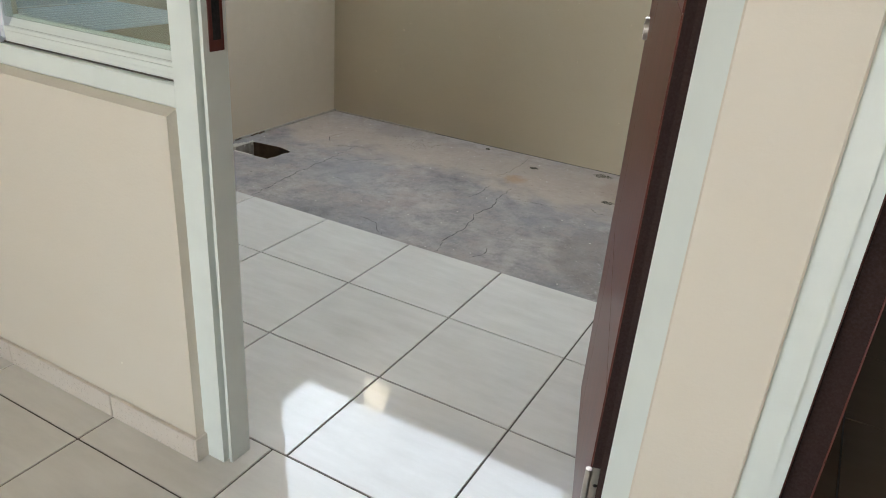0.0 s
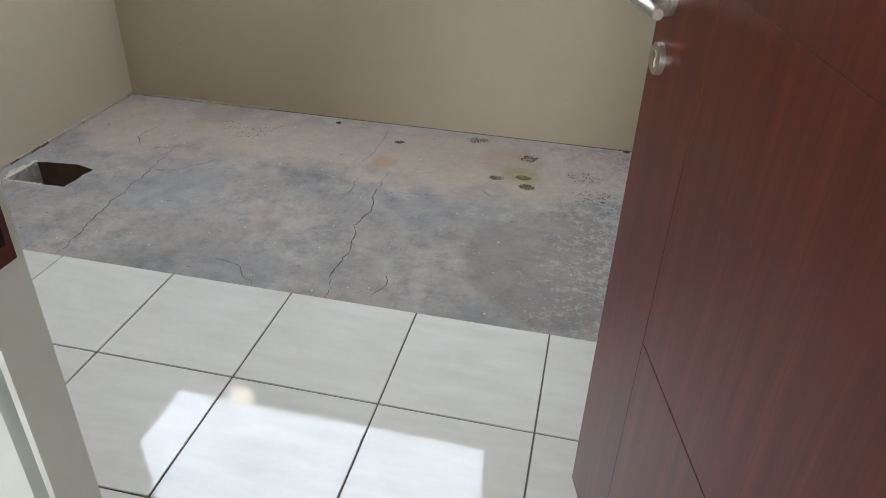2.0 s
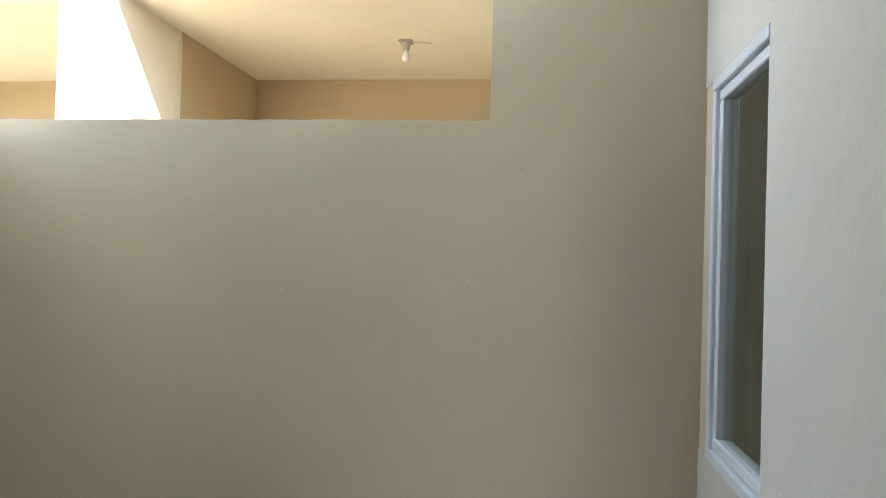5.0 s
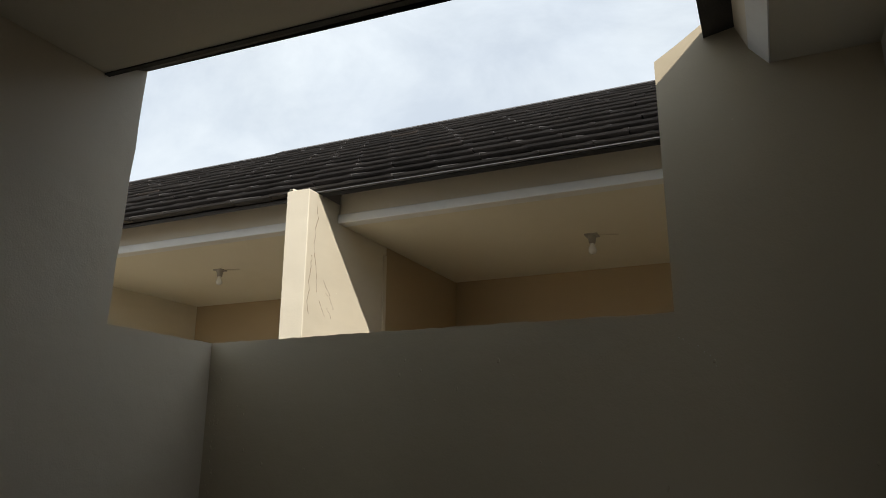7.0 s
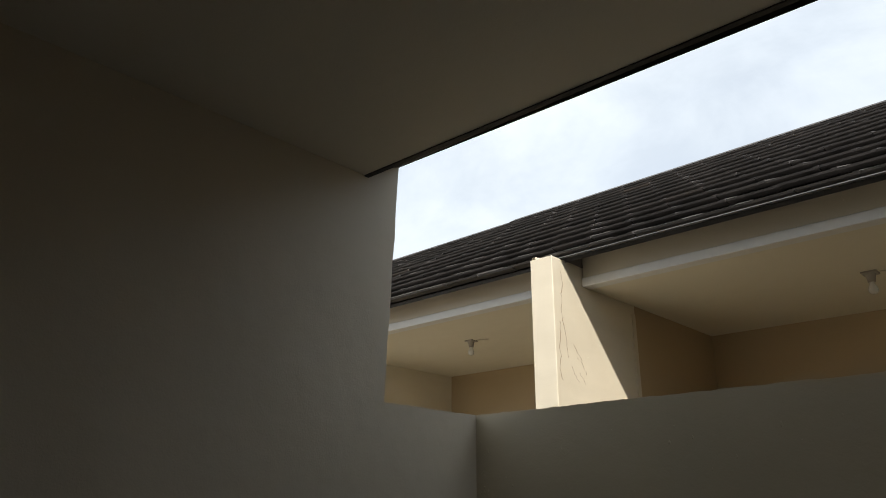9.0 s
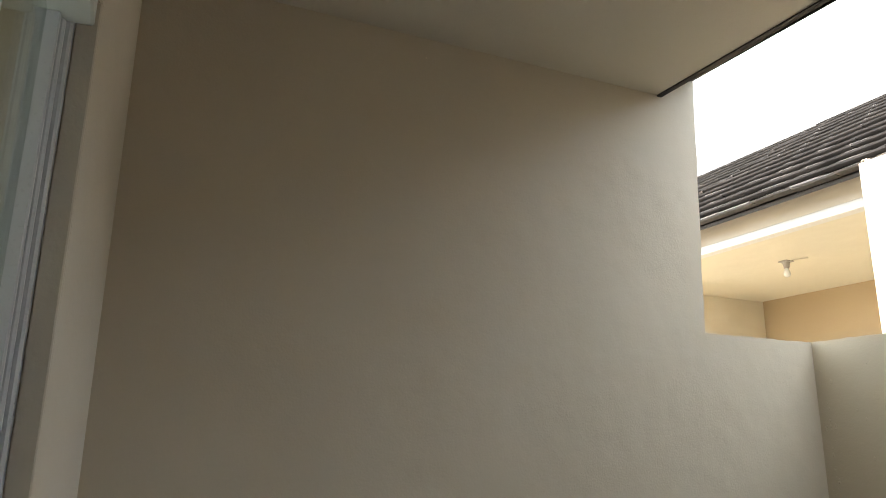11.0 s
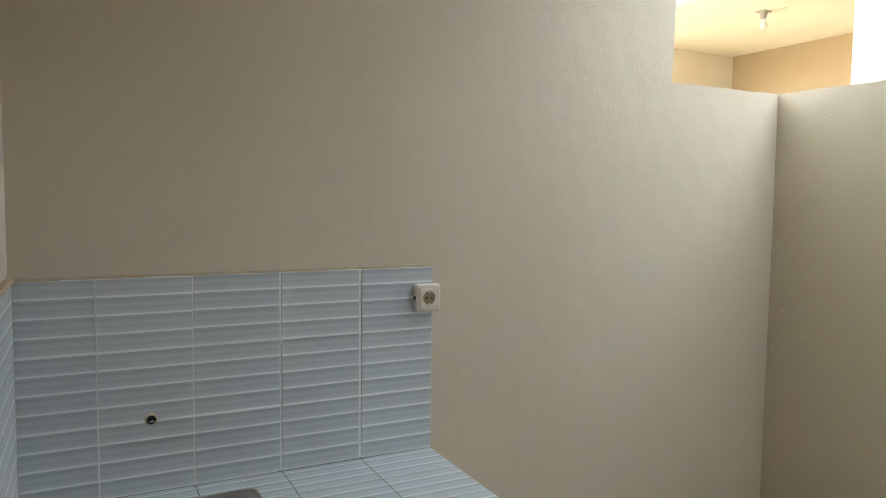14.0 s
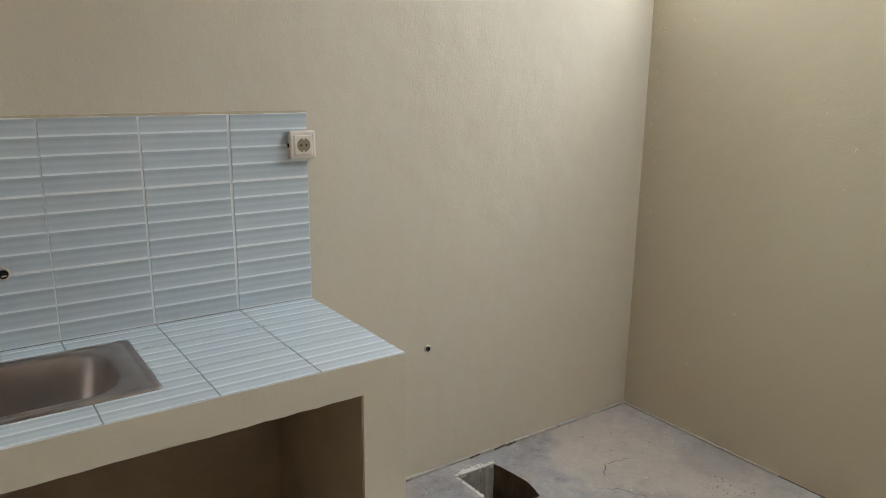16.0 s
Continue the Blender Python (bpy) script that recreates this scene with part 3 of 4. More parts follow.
w2 = tagged(thing("window_2", "bluish white casement window before a dark room", "window"), kind="structure")
fx0, fx1 = XR - 0.003, XR + 0.07
part("frame_bottom", bx(B(), (fx0, WY0, WZ0), (fx1, WYE, WZ0 + 0.036), 0.003), PVC, w2)
part("frame_top", bx(B(), (fx0, WY0, WZ1 - 0.036), (fx1, WYE, WZ1), 0.003), PVC, w2)
part("frame_side", bx(B(), (fx0, WYE - 0.036, WZ0 + 0.036), (fx1, WYE, WZ1 - 0.036), 0.003), PVC, w2)
part("frame_side", bx(B(), (fx0 + 0.004, WY0, WZ0 + 0.036), (fx1, WY0 + 0.010, WZ1 - 0.036), 0.003), PVC, w2)
gx0, gx1 = fx0 + 0.012, fx1 - 0.010
part("sash_bottom", bx(B(), (gx0, WY0 + 0.012, WZ0 + 0.039), (gx1, WYE - 0.039, WZ0 + 0.074), 0.004), PVC, w2)
part("sash_top", bx(B(), (gx0, WY0 + 0.012, WZ1 - 0.074), (gx1, WYE - 0.039, WZ1 - 0.039), 0.004), PVC, w2)
part("sash_side", bx(B(), (gx0, WYE - 0.074, WZ0 + 0.074), (gx1, WYE - 0.039, WZ1 - 0.074), 0.004), PVC, w2)
part("sash_side", bx(B(), (gx0, WY0 + 0.012, WZ0 + 0.074), (gx1, WY0 + 0.022, WZ1 - 0.074), 0.004), PVC, w2)
pane = part("pane", bx(B(), (gx0 + 0.02, WY0 + 0.018, WZ0 + 0.070), (gx0 + 0.025, WYE - 0.070, WZ1 - 0.070)), GLASS, w2)
pane.visible_shadow = False
part("side_filler", bx(B(), (XR + 0.004, WYE, WZ0), (XR + 0.12, YB, WZ1)), CREAM, w2, "strip of cream plaster beside the frame")

df2 = tagged(thing("door_frame_2", "greenish white painted frame of the dark side room", "door frame"), kind="structure")
part("post", prism(B(), [(2.80, 0.018), (2.838, 0.018), (2.838, 0.036), (2.855, 0.036), (2.855, 0.10), (2.80, 0.10)], 2, 0, 2.1), FRAME, df2)
part("post", bx(B(), (3.60, 0.02, 0), (3.64, 0.10, 2.1), 0.002), FRAME, df2)
part("head", bx(B(), (2.855, 0.02, 2.04), (3.60, 0.10, 2.1), 0.002), FRAME, df2)


# ---------- doors ----------
def rose(parent, s, z, face, name, r=0.026):
    """A round cover of brushed metal on a door face; face is the thickness coordinate and its way out."""
    w, out = face
    bm = cyl(B(), (s, w, z), (0, out, 0), r, r, 0.009, 32)
    es = [e for e in bm.edges if abs(e.verts[0].co.y - (w + out * 0.009)) < 1e-5 and abs(e.verts[1].co.y - (w + out * 0.009)) < 1e-5]
    bmesh.ops.bevel(bm, geom=es, offset=0.0015, segments=2, affect="EDGES")
    return part(name, bm, STEEL, parent, "brushed round metal cover")


def lever(parent, s, z, w, out, way):
    """A mitred lever of round bar: a neck out of the door, a mitre, and a bar that runs along the door."""
    r, reach, run, segs = 0.0088, 0.054, 0.098, 24
    bm = B()
    rows = []
    for k in range(3):
        row = []
        for q in range(segs):
            a, b = r * math.cos(2 * math.pi * q / segs), r * math.sin(2 * math.pi * q / segs)
            if k == 0:
                p = (s + a, w + out * 0.008, z + b)
            elif k == 1:
                p = (s + a, w + out * (reach - way * a), z + b)
            else:
                p = (s + way * run, w + out * (reach - way * a), z + b)
            row.append(bm.verts.new(p))
        rows.append(row)
    tip = [bm.verts.new(v.co + (Vector((s + way * run, w + out * reach, z)) - v.co) * 0.18 + Vector((way * 0.0018, 0, 0))) for v in rows[2]]
    for p, q in zip(rows + [tip], rows[1:] + [tip]):
        if p is not q:
            for i in range(segs):
                bm.faces.new((p[i], p[(i + 1) % segs], q[(i + 1) % segs], q[i])).smooth = True
    bm.faces.new(tip)
    bmesh.ops.recalc_face_normals(bm, faces=bm.faces[:])
    for e in bm.edges:
        if e.verts[0] in rows[1] and e.verts[1] in rows[1]:
            e.smooth = False
    part("lever", bm, STEEL, parent, "round brushed metal lever with a mitred corner")


def door(name, label, length, hinge, way_deg, z0=0.012, height=2.02, hardware=True, grooves=True):
    """A flush door leaf. Its own x runs from hinge to lock, y through its thickness; grooved panels on both faces."""
    t = 0.038
    d = thing(name, label, "door", at=(*hinge, 0))
    d.rotation_euler = (0, 0, radians(way_deg))
    part("core", bx(B(), (0, -t, z0), (length, 0, z0 + height), 0.0015), WOOD, d)
    # hinge edge coloured darker, with the shade it stands in
    part("hinge_edge", bx(B(), (-0.0022, -t + 0.001, z0 + 0.002), (-0.0002, -0.001, z0 + height - 0.002)), SHADEWOOD, d, "dark wood hinge edge with shade in its colour")
    g, split = 0.0016, length - 0.205
    for face, (w0, w1) in (("inner", (0.0, 0.0016)), ("outer", (-t - 0.0016, -t))):
        top = z0 + height - 0.002
        b0 = z0 + 0.002
        part("panel", bx(B(), (split + g, w0, b0), (length - 0.002, w1, top), 0.0008), WOOD, d)
        cuts = [(b0, b0), (0.51, 0.57), (1.095, 1.13), (1.56, 1.58), (top, top)]
        for (l0, r0), (l1, r1) in zip(cuts, cuts[1:]):
            bm = prism(B(), [(0.002, l0 + g), (split, r0 + g), (split, r1 - g), (0.002, l1 - g)], 1, w0, w1)
            part("panel", bm, WOOD, d)
    if hardware:
        for w, out in ((0.0016, 1), (-t - 0.0016, -1)):
            rose(d, length - 0.046, 1.080, (w, out), "handle_rose")
            lever(d, length - 0.046, 1.080, w, out, -1)
            k = rose(d, length - 0.046, 0.991, (w, out), "lock_rose", 0.0245)
            key = B()
            cyl(key, (length - 0.046, w + out * 0.0085, 0.997), (0, out, 0), 0.0058, 0.0058, 0.0016, 16)
            bx(key, (length - 0.049, min(w + out * 0.0085, w + out * 0.0101), 0.979), (length - 0.043, max(w + out * 0.0085, w + out * 0.0101), 0.995))
            part("key_cylinder", key, SINKM, k, "dull metal key cylinder")
    for z in (0.30, 1.74):
        hg = part("hinge", bx(B(), (-0.003, -t * 0.92, z - 0.05), (0.0005, -0.002, z + 0.05), 0.0006), STEEL, d, "nickel butt hinge with screws")
        for q in range(4):
            part("screw", cyl(B(), (-0.0028, -t * (0.3 + 0.4 * (q % 2)), z - 0.036 + 0.024 * q), (-1, 0, 0), 0.0038, 0.0032, 0.001, 10), DARK, hg)
        part("knuckle", cyl(B(), (-0.007, 0.004, z - 0.05), (0, 0, 1), 0.006, 0.006, 0.1, 14), STEEL, hg)
    return d


door("door", "mahogany red flush door with grooved panels, standing open", 0.724, (2.578, 0.090), 107.0)
door("door", "dark red wooden door standing open into a dark room", 0.74, (2.862, 0.105), 84.0, hardware=False)


# ---------- skirting ----------
sk = tagged(thing("baseboard", "beige skirting tiles along the room side", "baseboard"), kind="structure")
for k in range(4):
    x1 = 1.708 if k == 0 else 1.424 - 0.4 * (k - 1) - 0.002
    x0 = 1.426 if k == 0 else max(0.002, 1.424 - 0.4 * k)
    part("skirting_tile", bx(B(), (x0, -0.010, 0.0), (x1, 0.0, 0.064), 0.0015), SKIRT, sk)
part("skirting_end", bx(B(), (1.708, -0.010, 0.0), (1.716, 0.028, 0.064), 0.0015), SKIRT, sk)


# ---------- counter ----------
CZ, CY0, CY1, CX = 0.745, YF, 1.228, 0.558
SX0, SX1, SY0, SY1 = 0.114, 0.442, 0.187, 0.660      # opening for the basin
ct = thing("kitchen_counter", "cream plastered masonry kitchen counter, open underneath", "kitchen counter", at=(0, 0, 0))
for a, b in (((0, SY1), (CX - 0.006, CY1)), ((0, CY0), (CX - 0.006, SY0)), ((0, SY0), (SX0, SY1)), ((SX1, SY0), (CX - 0.006, SY1))):
    part("slab", bx(B(), (*a, 0.662), (*b, CZ - 0.0115)), CREAM, ct)
# niche linings: brown plaster, made darker to stand for the shade in there
part("niche_back", bx(B(), (0.0, CY0 + 0.09, 0.0), (0.005, 1.116, 0.662)), RAW, ct, "unpainted brown plaster inside the niche, darkened for its shade")
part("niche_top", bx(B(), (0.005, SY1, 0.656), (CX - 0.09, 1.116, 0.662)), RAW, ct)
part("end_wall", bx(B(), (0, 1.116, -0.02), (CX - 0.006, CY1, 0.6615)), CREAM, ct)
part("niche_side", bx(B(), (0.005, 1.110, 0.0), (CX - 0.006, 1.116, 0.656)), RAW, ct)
face = [(CY0, -0.02), (CY0 + 0.09, -0.02), (CY0 + 0.09, 0.655)] + rough_line((CY0 + 0.09, 0.655), (1.113, 0.658), 22, 0.0016, 12) + [(1.113, 0.658)] + [(1.113, -0.02), (1.2345, -0.02), (1.2345, CZ - 0.0035), (CY0, CZ - 0.0035)]
part("front_render", prism(B(), face, 0, CX - 0.006, CX + 0.0015), CREAM, ct, "cream plaster face with an uneven lower edge")
part("end_render", bx(B(), (0, CY1, -0.02), (CX - 0.006, 1.2345, CZ - 0.0035)), CREAM, ct)
part("far_wall", bx(B(), (0, CY0, -0.02), (CX - 0.006, CY0 + 0.09, 0.6615)), CREAM, ct)

TW, TH = 0.2325, 0.1892
rib_profile = []
for k in range(4):
    for f, d in ((0.0, 0.0), (0.10, 0.0004), (0.30, 0.0010), (0.60, 0.0013), (0.85, 0.0010)):
        rib_profile.append(((k + f) * TH / 4, d))
rib_profile.append((TH, 0.0))


def tile_mesh(u0, u1, v0, v1):
    """A piece of banded tile: the rectangle from (u0, v0) to (u1, v1) of a whole tile, in the tile's own place."""
    bm = B()
    t = 0.007
    vs = [v0] + [v for v, _ in rib_profile if v0 + 1e-4 < v < v1 - 1e-4] + [v1]
    def d(v):
        for (a, da), (b, db) in zip(rib_profile, rib_profile[1:]):
            if a <= v <= b + 1e-9:
                return da + (db - da) * (v - a) / (b - a)
        return 0.0
    lo = [bm.verts.new((u0, v, t - d(v))) for v in vs]
    hi = [bm.verts.new((u1, v, t - d(v))) for v in vs]
    for i in range(len(vs) - 1):
        bm.faces.new((lo[i], hi[i], hi[i + 1], lo[i + 1]))
    b = [bm.verts.new(q) for q in ((u0, v0, 0), (u1, v0, 0), (u1, v1, 0), (u0, v1, 0))]
    bm.faces.new((b[0], b[1], hi[0], lo[0]))
    bm.faces.new((b[2], b[3], lo[-1], hi[-1]))
    bm.faces.new([b[1], b[2]] + hi[::-1])
    bm.faces.new([b[3], b[0]] + lo)
    me = bpy.data.meshes.new("banded_tile")
    bm.normal_update()
    bm.to_mesh(me)
    bm.free()
    me.materials.append(WTILE)
    return me


tile_meshes = {}


def lay_tile(parent, name, m, rect):
    key = tuple(round(v, 4) for v in rect)
    if key not in tile_meshes:
        tile_meshes[key] = tile_mesh(*rect)
    ob = new(name, tile_meshes[key])
    ob.matrix_world = m
    ob.parent = parent
    return ob


G = 0.0019
rng = random.Random(11)
Y_JOINTS = [0.1195, 0.299, 0.531, 0.766, 1.003, 1.234]
# splashback on the left wall
sb = tagged(thing("splashback", "pale blue-grey banded tiles on the wall over the counter", "splashback"), kind="structure")
part("grout_bed", bx(B(), (0.0, CY0, CZ), (0.0066, 1.2355, CZ + 3 * TH)), WGROUT, sb)
for i, (ya, yb) in enumerate(zip(Y_JOINTS, Y_JOINTS[1:])):
    for r in range(3):
        m = Matrix(((0, 0, 1, 0.003), (1, 0, 0, ya if i else yb - TW), (0, 1, 0, CZ + r * TH), (0, 0, 0, 1)))
        dz = rng.uniform(-0.0008, 0.0008)
        u0 = G if i else TW - (yb - ya) + G
        lay_tile(sb, "wall_tile", m @ Matrix.Translation((0, dz, rng.uniform(0, 0.0006))), (u0, TW - G if i else TW - G, G, TH - G))
for r in (1, 2):
    for i, (ya, yb) in enumerate(zip(Y_JOINTS, Y_JOINTS[1:])):
        part("grout_line", rough_strip((0.0092, ya, CZ + r * TH), (0.0092, yb, CZ + r * TH), 1, 0.0017, 50 + 7 * r + i), WGROUT, sb)
# return on the door wall
for i, (xa, xb) in enumerate(((0.012, 0.08), (0.08, 0.3125), (0.3125, CX))):
    for r in range(3):
        m = Matrix.Translation((0, YF + 0.018, 0)) @ Matrix.Rotation(-0.01416, 4, "Z") @ Matrix(((-1, 0, 0, xb), (0, 0, 1, 0), (0, 1, 0, CZ + r * TH), (0, 0, 0, 1)))
        lay_tile(sb, "wall_tile", m, (G, (xb - xa) - G, G, TH - G))
part("grout_bed", prism(B(), [(0.0, YF), (CX, YF), (CX, YF + 0.0136), (0.0, YF + 0.0216)], 2, CZ, CZ + 3 * TH), WGROUT, sb)
zt = CZ + 3 * TH
part("mortar_bead", rough_strip((0.003, CY0, zt + 0.003), (0.003, 1.237, zt + 0.003), 1, 0.0042, 1), MORTAR, sb, "thin rough mortar edge")
part("mortar_bead", rough_strip((0.0, YF + 0.020, zt + 0.006), (CX + 0.012, YF + 0.012, zt + 0.006), 0, 0.008, 2), MORTAR, sb)
part("mortar_bead", rough_strip((CX + 0.008, YF + 0.010, CZ - 0.06), (CX + 0.008, YF + 0.010, zt + 0.01), 2, 0.009, 5), MORTAR, sb)
# counter top: joints go on from the splashback; pieces are cut round the basin
part("grout_bed", (lambda bm: [bx(bm, (a[0], a[1], CZ - 0.0115), (b[0], b[1], CZ - 0.0028)) for a, b in (((0, SY1), (CX - 0.006, CY1 - 0.001)), ((0, CY0), (CX - 0.006, SY0)), ((0, SY0), (SX0, SY1)), ((SX1, SY0), (CX - 0.006, SY1)))] and bm)(B()), CGROUT, ct)


def cut_out(r, h):
    """The rectangle r less the rectangle h, as up to four rectangles (x0, x1, y0, y1)."""
    x0, x1, y0, y1 = r
    a0, a1, b0, b1 = h
    if a0 >= x1 or a1 <= x0 or b0 >= y1 or b1 <= y0:
        return [r]
    out = []
    if b0 > y0:
        out.append((x0, x1, y0, b0))
    if b1 < y1:
        out.append((x0, x1, b1, y1))
    c0, c1 = max(y0, b0), min(y1, b1)
    if a0 > x0:
        out.append((x0, a0, c0, c1))
    if a1 < x1:
        out.append((a1, x1, c0, c1))
    return [q for q in out if q[1] - q[0] > 0.012 and q[3] - q[2] > 0.012]


for i, (ya, yb) in enumerate(zip(Y_JOINTS, Y_JOINTS[1:])):
    for r in range(3):
        xa, xb = CX - (r + 1) * TH, CX - r * TH
        for x0, x1, y0, y1 in cut_out((max(xa, 0.009) + G, xb - (G if r else 0), ya + G, yb - G), (SX0 - 0.004, SX1 + 0.004, SY0 - 0.004, SY1 + 0.004)):
            base_y = yb - TW
            m = Matrix(((0, -1, 0, xb), (1, 0, 0, base_y), (0, 0, 1, CZ - 0.0065), (0, 0, 0, 1)))
            lay_tile(ct, "counter_tile", m, (y0 - base_y, y1 - base_y, xb - x1, xb - x0))


# ---------- basin ----------
def ring(cx, cy, hx, hy, r, z, n=6):
    """A rounded rectangle as a list of points."""
    out = []
    for q, (sx, sy) in enumerate(((1, 1), (-1, 1), (-1, -1), (1, -1))):
        for k in range(n + 1):
            a = math.pi / 2 * (q + k / n)
            out.append((cx + sx * (hx - r) + r * math.cos(a), cy + sy * (hy - r) + r * math.sin(a), z))
    return out


def loft(rings, close=True):
    bm = B()
    rows = [[bm.verts.new(p) for p in r] for r in rings]
    for a, b in zip(rows, rows[1:]):
        k = len(a)
        for i in range(k):
            f = bm.faces.new((a[i], a[(i + 1) % k], b[(i + 1) % k], b[i]))
            f.smooth = True
    if close:
        bm.faces.new(rows[-1])
    return bm


snk = thing("kitchen_sink", "dull stained stainless steel sink set into the counter", "sink", at=(0, 0, 0))
sx, sy = (SX0 + SX1) / 2, (SY0 + SY1) / 2
hx, hy = 0.178, 0.2505
by = sy - 0.004
rings = []
for inset, depth, r in ((0.0, 0.0035, 0.100), (0.004, 0.0, 0.098), (0.008, -0.008, 0.095), (0.013, -0.03, 0.092), (0.020, -0.07, 0.086), (0.029, -0.105, 0.078), (0.042, -0.128, 0.066), (0.062, -0.141, 0.05), (0.09, -0.146, 0.03)):
    rings.append(ring(sx, by, hx - 0.034 - inset, hy - 0.058 - inset, r, CZ + depth, 10))
rings = [ring(sx, sy, a, b, c, z, 10) for a, b, c, z in ((hx, hy, 0.012, CZ + 0.001), (hx - 0.001, hy - 0.001, 0.012, CZ + 0.0045), (hx - 0.010, hy - 0.010, 0.012, CZ + 0.005), (hx - 0.014, hy - 0.014, 0.012, CZ + 0.0025), (hx - 0.021, hy - 0.021, 0.015, CZ + 0.0025), (hx - 0.025, hy - 0.025, 0.02, CZ + 0.0045))] + rings
rings.append(ring(sx, by, 0.022, 0.022, 0.0219, CZ - 0.148, 10))
part("bowl", loft(rings), sink_material(sx, by), snk)
part("drain", loft([ring(sx, by, 0.024, 0.024, 0.0239, CZ - 0.1445), ring(sx, by, 0.021, 0.021, 0.0209, CZ - 0.1435), ring(sx, by, 0.017, 0.017, 0.0169, CZ - 0.147)]), DARK, snk, "dark drain opening")


# ---------- wall fittings ----------
so = thing("wall_socket", "ivory plastic wall socket at the edge of the tiles", "socket", at=(0, 0, 0))
c = (0.0, 1.212, 1.220)
bm = bx(B(), (0.008, c[1] - 0.041, c[2] - 0.041), (0.032, c[1] + 0.041, c[2] + 0.041), 0.006, 3)
part("housing", bm, SOCKETM, so)
bm = bx(B(), (0.031, c[1] - 0.030, c[2] - 0.030), (0.0355, c[1] + 0.030, c[2] + 0.030), 0.004, 2)
fp = part("face_plate", bm, SOCKETM, so)
part("well", cyl(B(), (0.0350, c[1], c[2]), (1, 0, 0), 0.0205, 0.0205, 0.0014, 32), SOCKETIN, fp, "yellowed round socket well")
for dy in (-0.0085, 0.0085):
    part("pin_hole", cyl(B(), (0.0362, c[1] + dy, c[2]), (1, 0, 0), 0.003, 0.003, 0.0008, 12), DARK, fp)
for dz in (-0.018, 0.018):
    part("earth_clip", bx(B(), (0.0362, c[1] - 0.003, c[2] + dz - 0.003), (0.0375, c[1] + 0.003, c[2] + dz + 0.003)), STEEL, fp)
part("side_latch", bx(B(), (0.016, c[1] - 0.0425, c[2] - 0.006), (0.026, c[1] - 0.0405, c[2] + 0.006)), DARK, so)


def pipe_stub(y, z, r, x, label, mat=WGROUT):
    p = thing("pipe_outlet", label, "pipe outlet", at=(0, 0, 0))
    bm = loft([ring(0, 0, r * 1.45, r * 1.45, r * 1.44, 0.0), ring(0, 0, r * 1.35, r * 1.35, r * 1.34, 0.004), ring(0, 0, r, r, r * 0.99, 0.0045)], False)
    bmesh.ops.transform(bm, matrix=Matrix(((0, 0, 1, x), (1, 0, 0, y), (0, 1, 0, z), (0, 0, 0, 1))), verts=bm.verts[:])
    part("collar", bm, mat, p)
    bm = loft([ring(0, 0, r, r, r * 0.99, 0.006), ring(0, 0, r * 0.78, r * 0.78, r * 0.77, 0.006), ring(0, 0, r * 0.76, r * 0.76, r * 0.75, 0.0012)])
    bmesh.ops.transform(bm, matrix=Matrix(((0, 0, 1, x), (1, 0, 0, y), (0, 1, 0, z), (0, 0, 0, 1))), verts=bm.verts[:])
    part("pipe_end", bm, DARK, p)
    return p


pipe_stub(0.424, 0.940, 0.0115, 0.0095, "capless water pipe end in the splashback tiles", MORTAR)
pipe_stub(1.676, 0.477, 0.0095, 0.0005, "small open pipe end low in the cream wall", CREAM)


# ---------- concrete yard ----------
FX0, FZ0, FX1, FZ1 = 1.968, 1.853, 2.071, 1.762      # a trail of white paint flecks on the back wall
bm = B()
outer = [(0, YT), (XR, YT), (XR, YB), (0, YB)]
rng = random.Random(5)
pit = []
for (xa, ya), (xb, yb), bow in (((0.086, 1.757), (0.335, 1.760), 0.0), ((0.335, 1.760), (0.348, 1.925), 0.006), ((0.348, 1.925), (0.092, 1.925), 0.022), ((0.092, 1.925), (0.086, 1.757), 0.0)):
    for k in range(8):
        f = k / 8
        s = math.sin(math.pi * f) * bow
        j = 0.004 if 0 < k else 0.0
        pit.append((xa + (xb - xa) * f + rng.uniform(-j, j), ya + (yb - ya) * f + s + rng.uniform(-j, j)))
vo = [bm.verts.new((x, y, ZG)) for x, y in outer]
vi = [bm.verts.new((x, y, ZG)) for x, y in pit]
es = [bm.edges.new((a, b)) for loop in (vo, vi) for a, b in zip(loop, loop[1:] + loop[:1])]
bmesh.ops.triangle_fill(bm, use_beauty=True, use_dissolve=False, edges=es)
for f in bm.faces:
    if f.normal.z < 0:
        f.normal_flip()
cf = structure("floor_concrete", bm.copy(), CONC, "cracked weathered concrete yard floor with moss and a drain pit", "floor")
bm.free()
bm = B()
vi = [bm.verts.new((x, y, ZG)) for x, y in pit]
base = [bm.verts.new((v.co.x + rng.uniform(-0.008, 0.008), v.co.y + rng.uniform(-0.008, 0.008), ZG - 0.26)) for v in vi]
k = len(vi)
pale = B()
# lit side of the pit gets a paler colour, shaded sides a darker one
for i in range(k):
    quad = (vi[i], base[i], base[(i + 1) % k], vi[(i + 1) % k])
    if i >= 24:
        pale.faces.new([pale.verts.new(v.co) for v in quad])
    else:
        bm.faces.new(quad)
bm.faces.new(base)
part("pit_side", pale, PITRIM, cf, "rough concrete side of the drain pit, coloured paler as lit")
part("pit_lining", bm, PITM, cf, "dirty sides of the drain pit, coloured darker as shaded")
for k in range(3):
    part("pit_rim", rough_strip((0.080 - 0.012 * k, 1.75 + 0.03 * k, ZG - 0.003), (0.084 - 0.012 * k, 1.93 - 0.045 * k, ZG - 0.003), 1, 0.0075, 41 + k), CRUMB, cf, "broken pale concrete rim of the pit")
